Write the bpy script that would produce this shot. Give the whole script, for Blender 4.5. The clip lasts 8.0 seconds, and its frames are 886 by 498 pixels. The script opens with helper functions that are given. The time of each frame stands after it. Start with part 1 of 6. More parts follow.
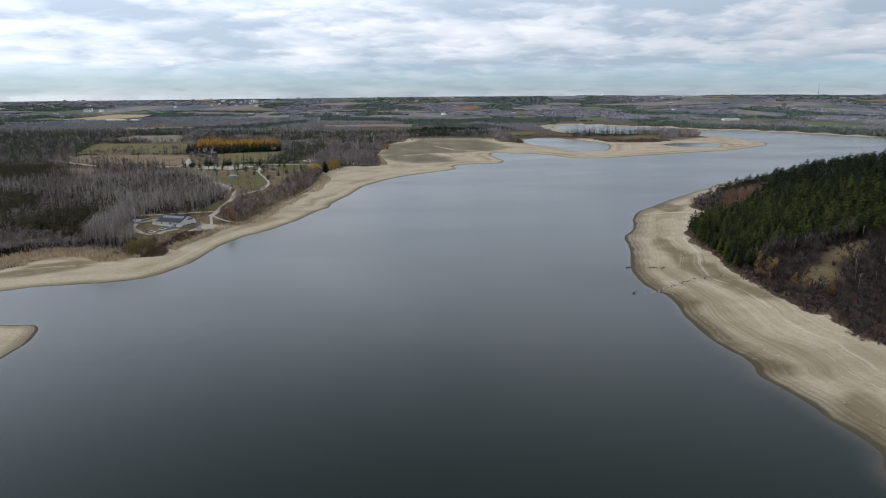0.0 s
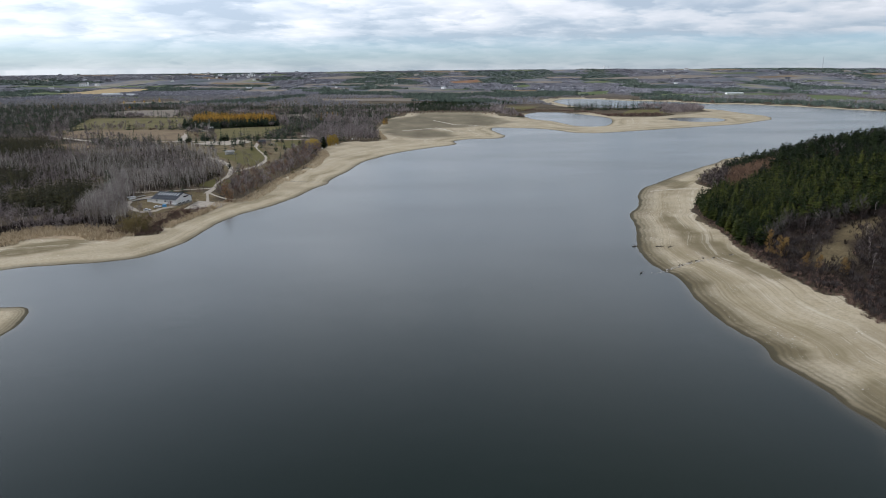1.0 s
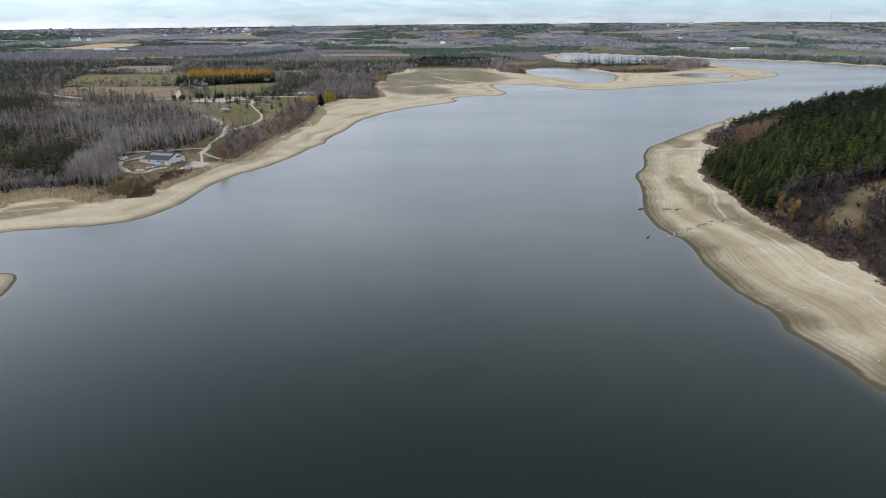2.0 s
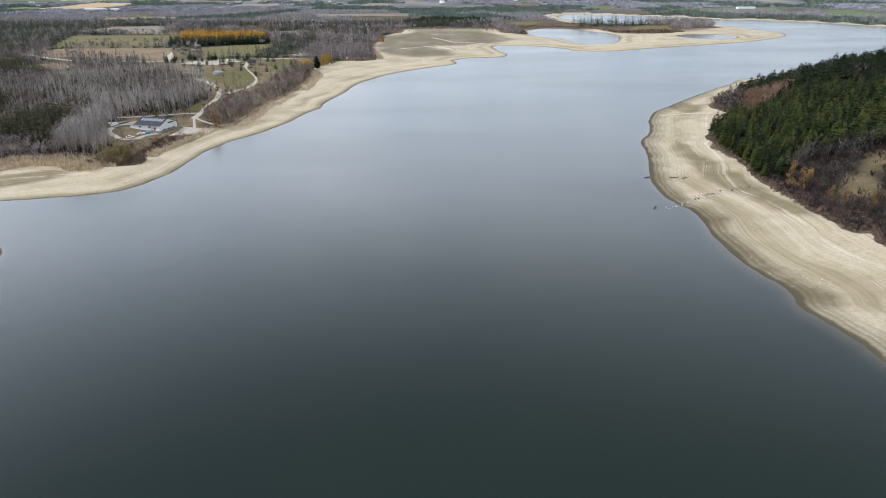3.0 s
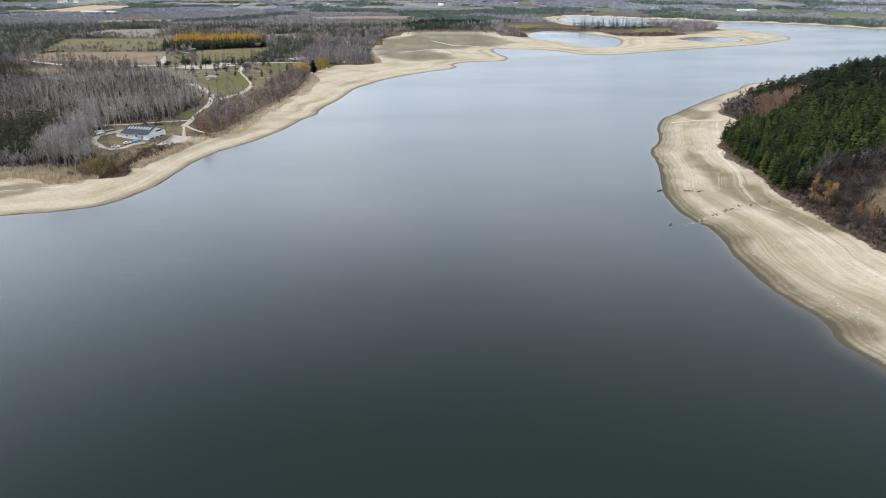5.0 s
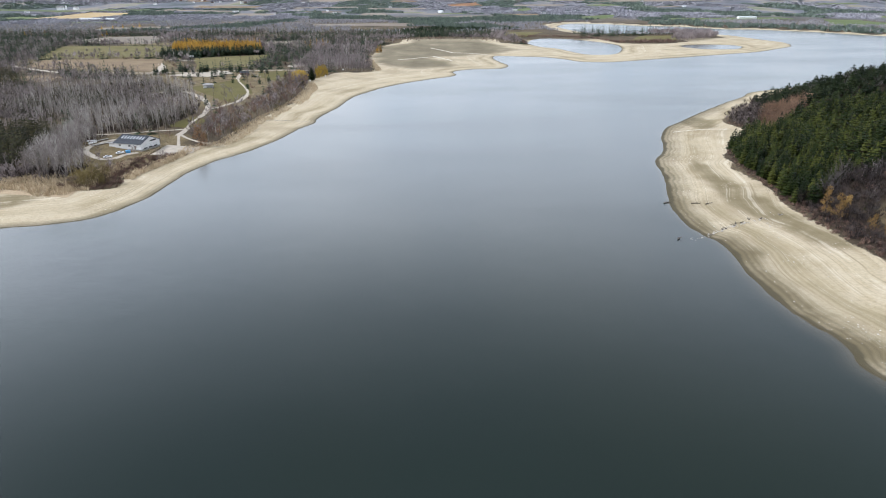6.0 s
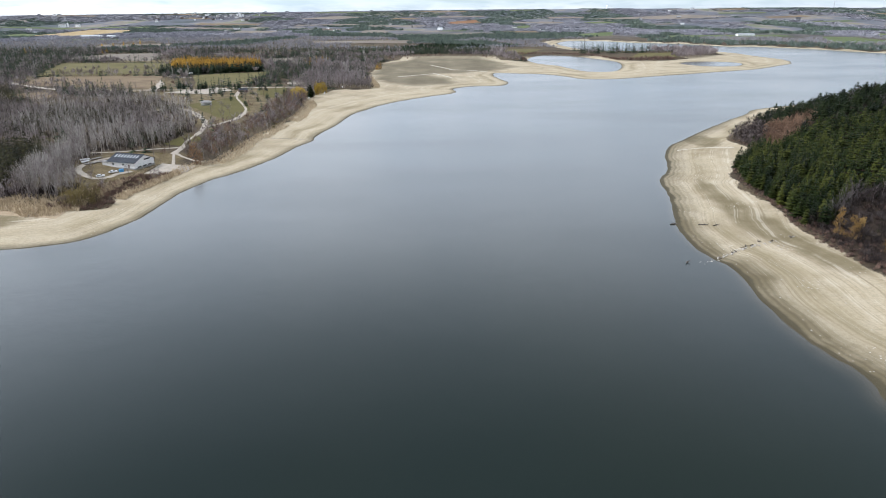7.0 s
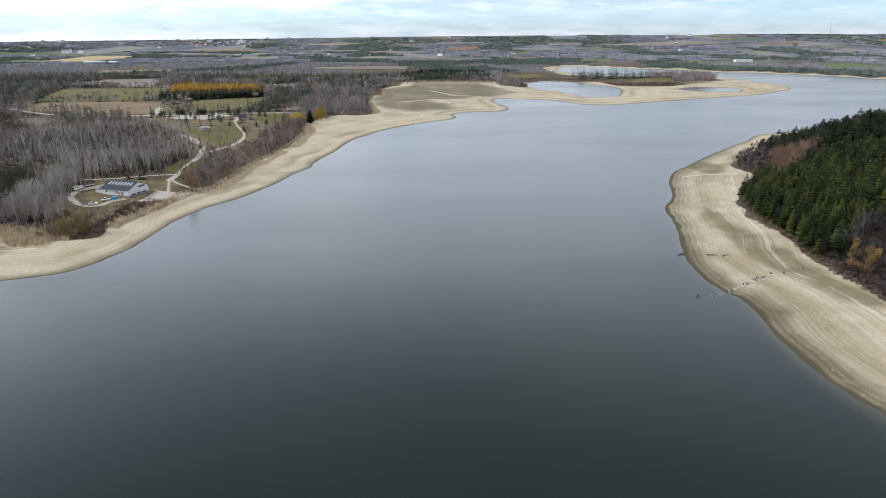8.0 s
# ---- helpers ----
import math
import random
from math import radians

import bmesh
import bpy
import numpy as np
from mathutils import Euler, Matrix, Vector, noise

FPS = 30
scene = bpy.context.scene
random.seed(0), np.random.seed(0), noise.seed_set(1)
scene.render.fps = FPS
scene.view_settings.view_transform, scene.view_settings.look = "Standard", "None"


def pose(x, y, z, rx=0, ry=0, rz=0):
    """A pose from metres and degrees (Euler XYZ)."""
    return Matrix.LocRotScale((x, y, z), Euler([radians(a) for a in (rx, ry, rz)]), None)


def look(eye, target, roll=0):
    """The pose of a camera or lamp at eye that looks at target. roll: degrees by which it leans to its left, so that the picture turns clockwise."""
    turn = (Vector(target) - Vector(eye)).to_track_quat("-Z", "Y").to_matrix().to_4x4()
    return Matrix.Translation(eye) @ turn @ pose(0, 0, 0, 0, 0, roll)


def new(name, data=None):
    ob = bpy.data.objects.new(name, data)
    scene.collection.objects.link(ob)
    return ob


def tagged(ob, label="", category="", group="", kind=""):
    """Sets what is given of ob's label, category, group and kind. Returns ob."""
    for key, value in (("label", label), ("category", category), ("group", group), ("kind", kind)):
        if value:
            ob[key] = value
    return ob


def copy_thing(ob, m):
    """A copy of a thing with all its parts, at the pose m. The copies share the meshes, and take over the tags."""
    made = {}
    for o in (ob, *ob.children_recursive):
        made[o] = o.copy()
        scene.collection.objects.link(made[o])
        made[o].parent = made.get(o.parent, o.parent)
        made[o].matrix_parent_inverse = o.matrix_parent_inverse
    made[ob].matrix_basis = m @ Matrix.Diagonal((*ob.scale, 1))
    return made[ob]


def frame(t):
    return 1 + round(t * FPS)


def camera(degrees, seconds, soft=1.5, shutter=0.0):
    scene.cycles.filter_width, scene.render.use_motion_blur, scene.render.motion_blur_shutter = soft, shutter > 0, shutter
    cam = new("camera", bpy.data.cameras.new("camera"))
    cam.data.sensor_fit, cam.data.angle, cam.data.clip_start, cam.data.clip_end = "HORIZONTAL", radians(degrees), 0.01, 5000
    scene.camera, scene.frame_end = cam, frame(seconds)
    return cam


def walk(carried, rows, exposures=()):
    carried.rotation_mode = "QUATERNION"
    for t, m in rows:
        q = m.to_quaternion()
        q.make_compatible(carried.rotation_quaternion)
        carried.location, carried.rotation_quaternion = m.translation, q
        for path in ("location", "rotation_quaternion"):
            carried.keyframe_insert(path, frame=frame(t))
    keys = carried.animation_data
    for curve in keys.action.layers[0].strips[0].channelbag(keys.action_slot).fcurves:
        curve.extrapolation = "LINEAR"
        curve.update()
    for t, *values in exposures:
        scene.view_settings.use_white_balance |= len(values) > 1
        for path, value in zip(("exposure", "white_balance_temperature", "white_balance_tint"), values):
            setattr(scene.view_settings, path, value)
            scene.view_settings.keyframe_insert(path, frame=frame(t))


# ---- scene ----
cam = camera(68.33, 8.0, soft=1.0)
walk(cam, [
    (0, pose(0.00, -0.00, 90.00, 0, 0, -0.000) @ pose(0, 0, 0, 76.768, 0, 0) @ pose(0, 0, 0, 0, 0, -0.245)),
    (0.5, pose(-0.57, 4.43, 89.82, 0, 0, -0.003) @ pose(0, 0, 0, 76.214, 0, 0) @ pose(0, 0, 0, 0, 0, -0.261)),
    (1, pose(-1.04, 8.81, 89.71, 0, 0, -0.013) @ pose(0, 0, 0, 74.592, 0, 0) @ pose(0, 0, 0, 0, 0, -0.288)),
    (1.5, pose(-1.39, 13.27, 89.77, 0, 0, -0.020) @ pose(0, 0, 0, 72.739, 0, 0) @ pose(0, 0, 0, 0, 0, -0.278)),
    (2, pose(-1.68, 17.85, 89.69, 0, 0, -0.047) @ pose(0, 0, 0, 70.912, 0, 0) @ pose(0, 0, 0, 0, 0, -0.293)),
    (3.5, pose(-2.54, 31.91, 89.80, 0, 0, -0.163) @ pose(0, 0, 0, 67.147, 0, 0) @ pose(0, 0, 0, 0, 0, -0.311)),
    (4, pose(-2.79, 36.70, 89.79, 0, 0, -0.193) @ pose(0, 0, 0, 67.205, 0, 0) @ pose(0, 0, 0, 0, 0, -0.312)),
    (4.5, pose(-2.98, 41.55, 89.76, 0, 0, -0.213) @ pose(0, 0, 0, 67.585, 0, 0) @ pose(0, 0, 0, 0, 0, -0.324)),
    (6, pose(-3.30, 56.07, 89.56, 0, 0, -0.275) @ pose(0, 0, 0, 68.443, 0, 0) @ pose(0, 0, 0, 0, 0, -0.322)),
    (6.5, pose(-3.30, 60.84, 89.40, 0, 0, -0.288) @ pose(0, 0, 0, 69.025, 0, 0) @ pose(0, 0, 0, 0, 0, -0.324)),
    (7, pose(-3.32, 65.54, 89.23, 0, 0, -0.305) @ pose(0, 0, 0, 69.799, 0, 0) @ pose(0, 0, 0, 0, 0, -0.306)),
    (7.5, pose(-3.37, 70.25, 89.20, 0, 0, -0.305) @ pose(0, 0, 0, 70.823, 0, 0) @ pose(0, 0, 0, 0, 0, -0.295)),
    (8, pose(-3.46, 75.01, 89.10, 0, 0, -0.337) @ pose(0, 0, 0, 71.868, 0, 0) @ pose(0, 0, 0, 0, 0, -0.291)),
], exposures=[(0.0, 0.24, 5930, 13), (1.0, 0.34, 5930, 13), (2.0, 0.70, 5910, 13), (3.5, 1.13, 5880, 13), (4.5, 1.13, 5880, 13), (6.0, 1.18, 5880, 13), (7.0, 1.05, 5880, 13), (8.0, 0.85, 5900, 13)])

# ---- sky and sun ----
world = bpy.data.worlds.new("sky")
scene.world = world
world.use_nodes = True


def node(tree, kind, at=None, **values):
    n = tree.nodes.new(kind)
    for key, value in values.items():
        if key in n.inputs:
            n.inputs[key].default_value = value
    return n


def maths(tree, op, a, b=None, clamp=False):
    n = tree.nodes.new("ShaderNodeMath")
    n.operation, n.use_clamp = op, clamp
    for i, v in enumerate((a, b)):
        if v is None:
            continue
        if isinstance(v, (int, float)):
            n.inputs[i].default_value = v
        else:
            tree.links.new(v, n.inputs[i])
    return n.outputs[0]


def ramp(tree, fac, stops, mode="LINEAR"):
    n = tree.nodes.new("ShaderNodeValToRGB")
    n.color_ramp.interpolation = mode
    e = n.color_ramp.elements
    while len(e) < len(stops):
        e.new(0.5)
    for el, (p, c) in zip(e, stops):
        el.position = p
        el.color = (c, c, c, 1) if isinstance(c, (int, float)) else (*c, 1)
    tree.links.new(fac, n.inputs[0])
    return n.outputs[0]


def mix(tree, fac, a, b, blend="MIX"):
    n = tree.nodes.new("ShaderNodeMix")
    n.data_type, n.blend_type = "RGBA", blend
    for sock, v in ((n.inputs[0], fac), (n.inputs[6], a), (n.inputs[7], b)):
        if isinstance(v, (int, float)):
            sock.default_value = v
        elif isinstance(v, tuple):
            sock.default_value = (*v, 1)
        else:
            tree.links.new(v, sock)
    return n.outputs[2]


def noise_tex(tree, vec, scale, detail=4, rough=0.55, dist=0.0):
    n = tree.nodes.new("ShaderNodeTexNoise")
    n.inputs["Scale"].default_value, n.inputs["Detail"].default_value = scale, detail
    n.inputs["Roughness"].default_value, n.inputs["Distortion"].default_value = rough, dist
    if vec is not None:
        tree.links.new(vec, n.inputs["Vector"])
    return n.outputs[0]


def mapping(tree, vec, scale=(1, 1, 1), loc=(0, 0, 0)):
    n = tree.nodes.new("ShaderNodeMapping")
    n.inputs["Scale"].default_value, n.inputs["Location"].default_value = scale, loc
    tree.links.new(vec, n.inputs["Vector"])
    return n.outputs[0]


SUN_ELEV, SUN_AZ = radians(42), radians(-85)   # to the left, behind cloud
wt = world.node_tree
wt.nodes.clear()
sky = wt.nodes.new("ShaderNodeTexSky")
sky.sky_type, sky.sun_disc, sky.sun_elevation, sky.sun_rotation = "NISHITA", False, SUN_ELEV, SUN_AZ
sky.air_density, sky.dust_density, sky.ozone_density = 1.0, 0.6, 2.0
tc = wt.nodes.new("ShaderNodeTexCoord")
sep = wt.nodes.new("ShaderNodeSeparateXYZ")
wt.links.new(tc.outputs["Generated"], sep.inputs[0])
up = maths(wt, "MAXIMUM", sep.outputs[2], 0.0)
# cloud layer seen in perspective: direction over height
den = maths(wt, "ADD", up, 0.17)
com = wt.nodes.new("ShaderNodeCombineXYZ")
wt.links.new(maths(wt, "DIVIDE", sep.outputs[0], den), com.inputs[0])
wt.links.new(maths(wt, "DIVIDE", sep.outputs[1], den), com.inputs[1])
flat = com.outputs[0]
big = noise_tex(wt, mapping(wt, flat, (1.15, 1.5, 1), (3.1, 1.7, 0)), 1.0, 8, 0.5, 0.2)
fine = noise_tex(wt, mapping(wt, flat, (4.0, 4.4, 1), (7.3, 4.0, 0)), 1.0, 8, 0.55, 0.2)
# heaped tops: rounded cells, stirred by noise
stir = wt.nodes.new("ShaderNodeVectorMath")
stir.operation = "ADD"
wt.links.new(mapping(wt, flat, (2.6, 2.3, 1), (1.3, 0.4, 0)), stir.inputs[0])
wt.links.new(maths(wt, "MULTIPLY", fine, 1.1), stir.inputs[1])
cell = wt.nodes.new("ShaderNodeTexVoronoi")
cell.feature = "SMOOTH_F1"
cell.inputs["Scale"].default_value, cell.inputs["Smoothness"].default_value, cell.inputs["Detail"].default_value = 1.0, 0.6, 3
wt.links.new(stir.outputs[0], cell.inputs["Vector"])
heap = maths(wt, "SUBTRACT", 1.0, cell.outputs["Distance"])
puff = maths(wt, "ADD", maths(wt, "MULTIPLY", maths(wt, "SUBTRACT", big, 0.5), 1.0), maths(wt, "MULTIPLY", maths(wt, "SUBTRACT", fine, 0.5), 0.55))
dens = maths(wt, "ADD", maths(wt, "ADD", puff, 0.525), maths(wt, "MULTIPLY", maths(wt, "SUBTRACT", heap, 0.45), 0.3))
# towards the light the cloud is white, away from it grey
side = maths(wt, "MULTIPLY", sep.outputs[0], -0.10)
shade = maths(wt, "ADD", dens, side)
shade = maths(wt, "ADD", shade, ramp(wt, up, [(0.03, 0.045), (0.09, 0.0)]))
cloud = ramp(wt, shade, [(0.28, (0.49, 0.545, 0.58)), (0.38, (0.62, 0.66, 0.675)), (0.47, (0.73, 0.755, 0.755)), (0.56, (0.80, 0.81, 0.80)), (0.66, (0.90, 0.90, 0.88))])
low = ramp(wt, maths(wt, "ADD", up, maths(wt, "MULTIPLY", maths(wt, "SUBTRACT", fine, 0.5), 0.02)),
           [(0.0, 0.7), (0.005, 0.45), (0.02, 0.22), (0.034, 0.4), (0.048, 0.95), (0.09, 1.0)])
cover = maths(wt, "MULTIPLY", low, ramp(wt, dens, [(0.38, 0.9), (0.5, 1.0)]))
b1 = node(wt, "ShaderNodeBackground", Strength=0.106)
b2 = node(wt, "ShaderNodeBackground", Strength=1.0)
wt.links.new(mix(wt, 1.0, sky.outputs[0], (0.65, 0.83, 1.07), "MULTIPLY"), b1.inputs[0])
# brightest in a broad belt below the sun's height
lift = ramp(wt, up, [(0.0, 0.74), (0.05, 0.87), (0.12, 0.99), (0.2, 1.12), (0.29, 1.4), (0.42, 0.86), (0.60, 0.26), (1.0, 0.95)])
lift = maths(wt, "MULTIPLY", lift, maths(wt, "SUBTRACT", 1.0, maths(wt, "MULTIPLY", sep.outputs[0], 0.36)))
cloud = mix(wt, ramp(wt, up, [(0.11, 0.0), (0.26, 0.75)]), cloud, (0.765, 0.81, 0.825))
wt.links.new(mix(wt, 1.0, cloud, lift, "MULTIPLY"), b2.inputs[0])
ms = wt.nodes.new("ShaderNodeMixShader")
wt.links.new(cover, ms.inputs[0])
wt.links.new(b1.outputs[0], ms.inputs[1])
wt.links.new(b2.outputs[0], ms.inputs[2])
wo = wt.nodes.new("ShaderNodeOutputWorld")
wt.links.new(ms.outputs[0], wo.inputs[0])

sun_data = bpy.data.lights.new("sun", "SUN")
sun_data.energy, sun_data.angle, sun_data.color = 2.2, radians(14), (1.0, 0.96, 0.90)
sun = new("sun", sun_data)
sd = Vector((math.sin(SUN_AZ) * math.cos(SUN_ELEV), math.cos(SUN_AZ) * math.cos(SUN_ELEV), math.sin(SUN_ELEV)))
sun.matrix_world = look(sd * 500, (0, 0, 0))


# ---- materials ----
def material(name):
    m = bpy.data.materials.new(name)
    m.use_nodes = True
    t = m.node_tree
    return m, t, t.nodes["Principled BSDF"]


def attr(tree, name):
    n = tree.nodes.new("ShaderNodeAttribute")
    n.attribute_name = name
    return n.outputs["Fac"]


def position(tree):
    return tree.nodes.new("ShaderNodeNewGeometry").outputs["Position"]


def bump(tree, bsdf, height, strength, dist):
    n = tree.nodes.new("ShaderNodeBump")
    n.inputs["Strength"].default_value, n.inputs["Distance"].default_value = strength, dist
    tree.links.new(height, n.inputs["Height"])
    tree.links.new(n.outputs[0], bsdf.inputs["Normal"])


def plain(name, c1, c2, scale=0.5, rough=0.8, metal=0.0, bumps=0.0):
    """A surface that varies between two colours at two scales."""
    m, t, b = material(name)
    p = position(t)
    n = maths(t, "ADD", maths(t, "MULTIPLY", noise_tex(t, p, scale, 3), 0.6), maths(t, "MULTIPLY", noise_tex(t, p, scale * 9, 4), 0.4))
    t.links.new(mix(t, ramp(t, n, [(0.35, 0.0), (0.65, 1.0)]), c1, c2), b.inputs["Base Color"])
    b.inputs["Roughness"].default_value, b.inputs["Metallic"].default_value = rough, metal
    if rough > 0.85:
        b.inputs["Specular IOR Level"].default_value = 0.08
    if bumps:
        bump(t, b, n, bumps, 0.1)
    return m


def foliage(name, stops, scale=0.03, rough=0.75):
    """Leaves, needles or twigs: colour differs from plant to plant, over the stand, and within the crown."""
    m, t, b = material(name)
    p = position(t)
    info = t.nodes.new("ShaderNodeObjectInfo")
    r = maths(t, "FRACT", maths(t, "ADD", info.outputs["Random"], attr(t, "tint")))
    n = maths(t, "ADD", maths(t, "MULTIPLY", r, 0.5), maths(t, "MULTIPLY", noise_tex(t, p, scale, 3), 0.5))
    n = maths(t, "ADD", n, maths(t, "MULTIPLY", maths(t, "SUBTRACT", noise_tex(t, p, 0.9, 3), 0.5), 0.5))
    t.links.new(ramp(t, n, stops), b.inputs["Base Color"])
    b.inputs["Roughness"].default_value = rough
    b.inputs["Specular IOR Level"].default_value = 0.1
    return m


def ground_material():
    m, t, b = material("ground_cover")
    p = position(t)
    sand, shore, mud = attr(t, "sand"), attr(t, "shore"), attr(t, "mud")
    wob = noise_tex(t, p, 0.016, 2)
    mid = noise_tex(t, p, 0.09, 5, 0.6)
    fine = noise_tex(t, p, 0.9, 5, 0.65)
    grit = noise_tex(t, p, 5.0, 3, 0.7)
    # beach: old waterlines run along the shore
    run = maths(t, "ADD", shore, maths(t, "MULTIPLY", maths(t, "SUBTRACT", wob, 0.5), 9.0))
    lines = t.nodes.new("ShaderNodeTexNoise")
    lines.noise_dimensions = "1D"
    t.links.new(run, lines.inputs["W"])
    lines.inputs["Scale"].default_value, lines.inputs["Detail"].default_value = 0.13, 9
    lines.inputs["Roughness"].default_value = 0.72
    col = ramp(t, lines.outputs[0], [(0.28, (0.25, 0.207, 0.135)), (0.40, (0.325, 0.272, 0.18)), (0.50, (0.365, 0.31, 0.212)), (0.60, (0.395, 0.341, 0.243)), (0.70, (0.43, 0.378, 0.283))])
    col = mix(t, ramp(t, mid, [(0.42, 0.0), (0.62, 0.75)]), col, (0.40, 0.345, 0.252))
    col = mix(t, ramp(t, noise_tex(t, p, 0.022, 4), [(0.50, 0.0), (0.64, 0.6)]), col, (0.23, 0.188, 0.12))
    col = mix(t, ramp(t, fine, [(0.36, 0.4), (0.58, 0.0)]), col, (0.20, 0.16, 0.10))
    strand = t.nodes.new("ShaderNodeTexNoise")
    strand.noise_dimensions = "1D"
    t.links.new(maths(t, "ADD", run, maths(t, "MULTIPLY", fine, 0.6)), strand.inputs["W"])
    strand.inputs["Scale"].default_value, strand.inputs["Detail"].default_value = 0.11, 1
    thin = ramp(t, strand.outputs[0], [(0.49, 0.0), (0.5, 0.36), (0.506, 0.0), (0.525, 0.0), (0.53, 0.2), (0.535, 0.0)])
    thin = maths(t, "MULTIPLY", thin, ramp(t, mid, [(0.38, 0.0), (0.5, 1.0)]))
    # broad darker swaths and wheel ruts that follow the shore
    swath = t.nodes.new("ShaderNodeTexNoise")
    swath.noise_dimensions = "1D"
    t.links.new(maths(t, "ADD", run, maths(t, "MULTIPLY", wob, 20.0)), swath.inputs["W"])
    swath.inputs["Scale"].default_value, swath.inputs["Detail"].default_value = 0.055, 2
    sw = maths(t, "MULTIPLY", ramp(t, swath.outputs[0], [(0.52, 0.0), (0.62, 0.7)]), ramp(t, noise_tex(t, p, 0.014, 4), [(0.42, 0.0), (0.55, 1.0)]))
    col = mix(t, sw, col, mix(t, ramp(t, lines.outputs[0], [(0.45, 0.0), (0.55, 1.0)]), (0.17, 0.138, 0.078), (0.245, 0.203, 0.125)))
    # damp clay lies bare in swaths, cut by ruts
    clay = maths(t, "MULTIPLY", attr(t, "clay"), ramp(t, maths(t, "ADD", maths(t, "MULTIPLY", lines.outputs[0], 0.5), maths(t, "MULTIPLY", mid, 0.5)), [(0.42, 1.0), (0.56, 0.8), (0.66, 0.3)]))
    col = mix(t, clay, col, (0.15, 0.122, 0.07))
    rut = t.nodes.new("ShaderNodeTexNoise")
    rut.noise_dimensions = "1D"
    t.links.new(maths(t, "ADD", run, maths(t, "MULTIPLY", fine, 0.3)), rut.inputs["W"])
    rut.inputs["Scale"].default_value, rut.inputs["Detail"].default_value = 0.55, 3
    cut = maths(t, "MULTIPLY", ramp(t, rut.outputs[0], [(0.56, 0.0), (0.60, 0.6), (0.66, 0.0)]), ramp(t, noise_tex(t, p, 0.018, 3), [(0.46, 0.0), (0.58, 1.0)]))
    col = mix(t, cut, col, (0.15, 0.12, 0.072))
    # litter of shells and small stones
    shell = t.nodes.new("ShaderNodeTexVoronoi")
    t.links.new(p, shell.inputs["Vector"])
    shell.inputs["Scale"].default_value = 0.55
    bits = maths(t, "MULTIPLY", ramp(t, shell.outputs["Distance"], [(0.10, 1.0), (0.17, 0.0)]), ramp(t, noise_tex(t, p, 0.035, 4), [(0.52, 0.0), (0.6, 0.8)]))
    col = mix(t, bits, col, (0.62, 0.59, 0.53))
    col = mix(t, thin, col, (0.56, 0.51, 0.41))
    wet = ramp(t, maths(t, "DIVIDE", maths(t, "ADD", attr(t, "margin"), maths(t, "MULTIPLY", maths(t, "SUBTRACT", mid, 0.5), 4.0)), 15.0, True),
               [(0.0, 1.0), (0.10, 0.95), (0.15, 0.55), (0.20, 0.40), (0.27, 0.66), (0.34, 0.30), (0.42, 0.50), (0.50, 0.22), (0.62, 0.30), (0.75, 0.10), (1.0, 0.0)])
    col = mix(t, wet, col, (0.058, 0.049, 0.029))
    mudcol = ramp(t, noise_tex(t, mapping(t, p, (1.0, 0.5, 1)), 0.025, 5, 0.55), [(0.35, (0.105, 0.089, 0.058)), (0.5, (0.13, 0.11, 0.072)), (0.62, (0.155, 0.131, 0.088)), (0.72, (0.21, 0.18, 0.125))])
    col = mix(t, maths(t, "MULTIPLY", mud, 0.95), col, mudcol)
    # land: leaf litter, dead grass, patches of green
    land = ramp(t, noise_tex(t, p, 0.02, 5, 0.6), [(0.32, (0.04, 0.03, 0.021)), (0.45, (0.07, 0.053, 0.034)), (0.58, (0.115, 0.088, 0.055)), (0.7, (0.085, 0.075, 0.036))])
    land = mix(t, ramp(t, fine, [(0.40, 0.75), (0.54, 0.0)]), land, (0.03, 0.024, 0.017))
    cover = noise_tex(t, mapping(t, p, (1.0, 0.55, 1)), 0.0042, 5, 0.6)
    # woods and fields far off, lightened and blued with haze in the colour itself
    hazed_cover = ramp(t, cover, [(0.34, (0.05, 0.065, 0.058)), (0.45, (0.095, 0.10, 0.115)), (0.54, (0.13, 0.13, 0.14)), (0.60, (0.20, 0.175, 0.14)), (0.66, (0.12, 0.135, 0.085))])
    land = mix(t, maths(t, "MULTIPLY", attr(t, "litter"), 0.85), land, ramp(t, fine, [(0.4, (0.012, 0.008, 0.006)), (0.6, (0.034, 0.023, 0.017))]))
    land = mix(t, maths(t, "MULTIPLY", attr(t, "dry"), 0.85), land, ramp(t, maths(t, "ADD", maths(t, "MULTIPLY", mid, 0.5), maths(t, "MULTIPLY", fine, 0.5)), [(0.38, (0.07, 0.052, 0.029)), (0.5, (0.125, 0.097, 0.05)), (0.62, (0.18, 0.142, 0.082))]))
    # the haze-tinted cover takes over as distance grows
    land = mix(t, attr(t, "far"), land, hazed_cover)
    edge = maths(t, "ADD", sand, maths(t, "MULTIPLY", maths(t, "SUBTRACT", fine, 0.5), 0.9))
    t.links.new(mix(t, ramp(t, edge, [(0.42, 0.0), (0.58, 1.0)]), land, col), b.inputs["Base Color"])
    t.links.new(ramp(t, wet, [(0.4, 0.95), (1.0, 0.8)]), b.inputs["Roughness"])
    b.inputs["Specular IOR Level"].default_value = 0.1
    h = maths(t, "ADD", maths(t, "MULTIPLY", grit, 0.35), maths(t, "ADD", fine, maths(t, "MULTIPLY", lines.outputs[0], 1.5)))
    bump(t, b, h, 0.55, 0.35)
    return m


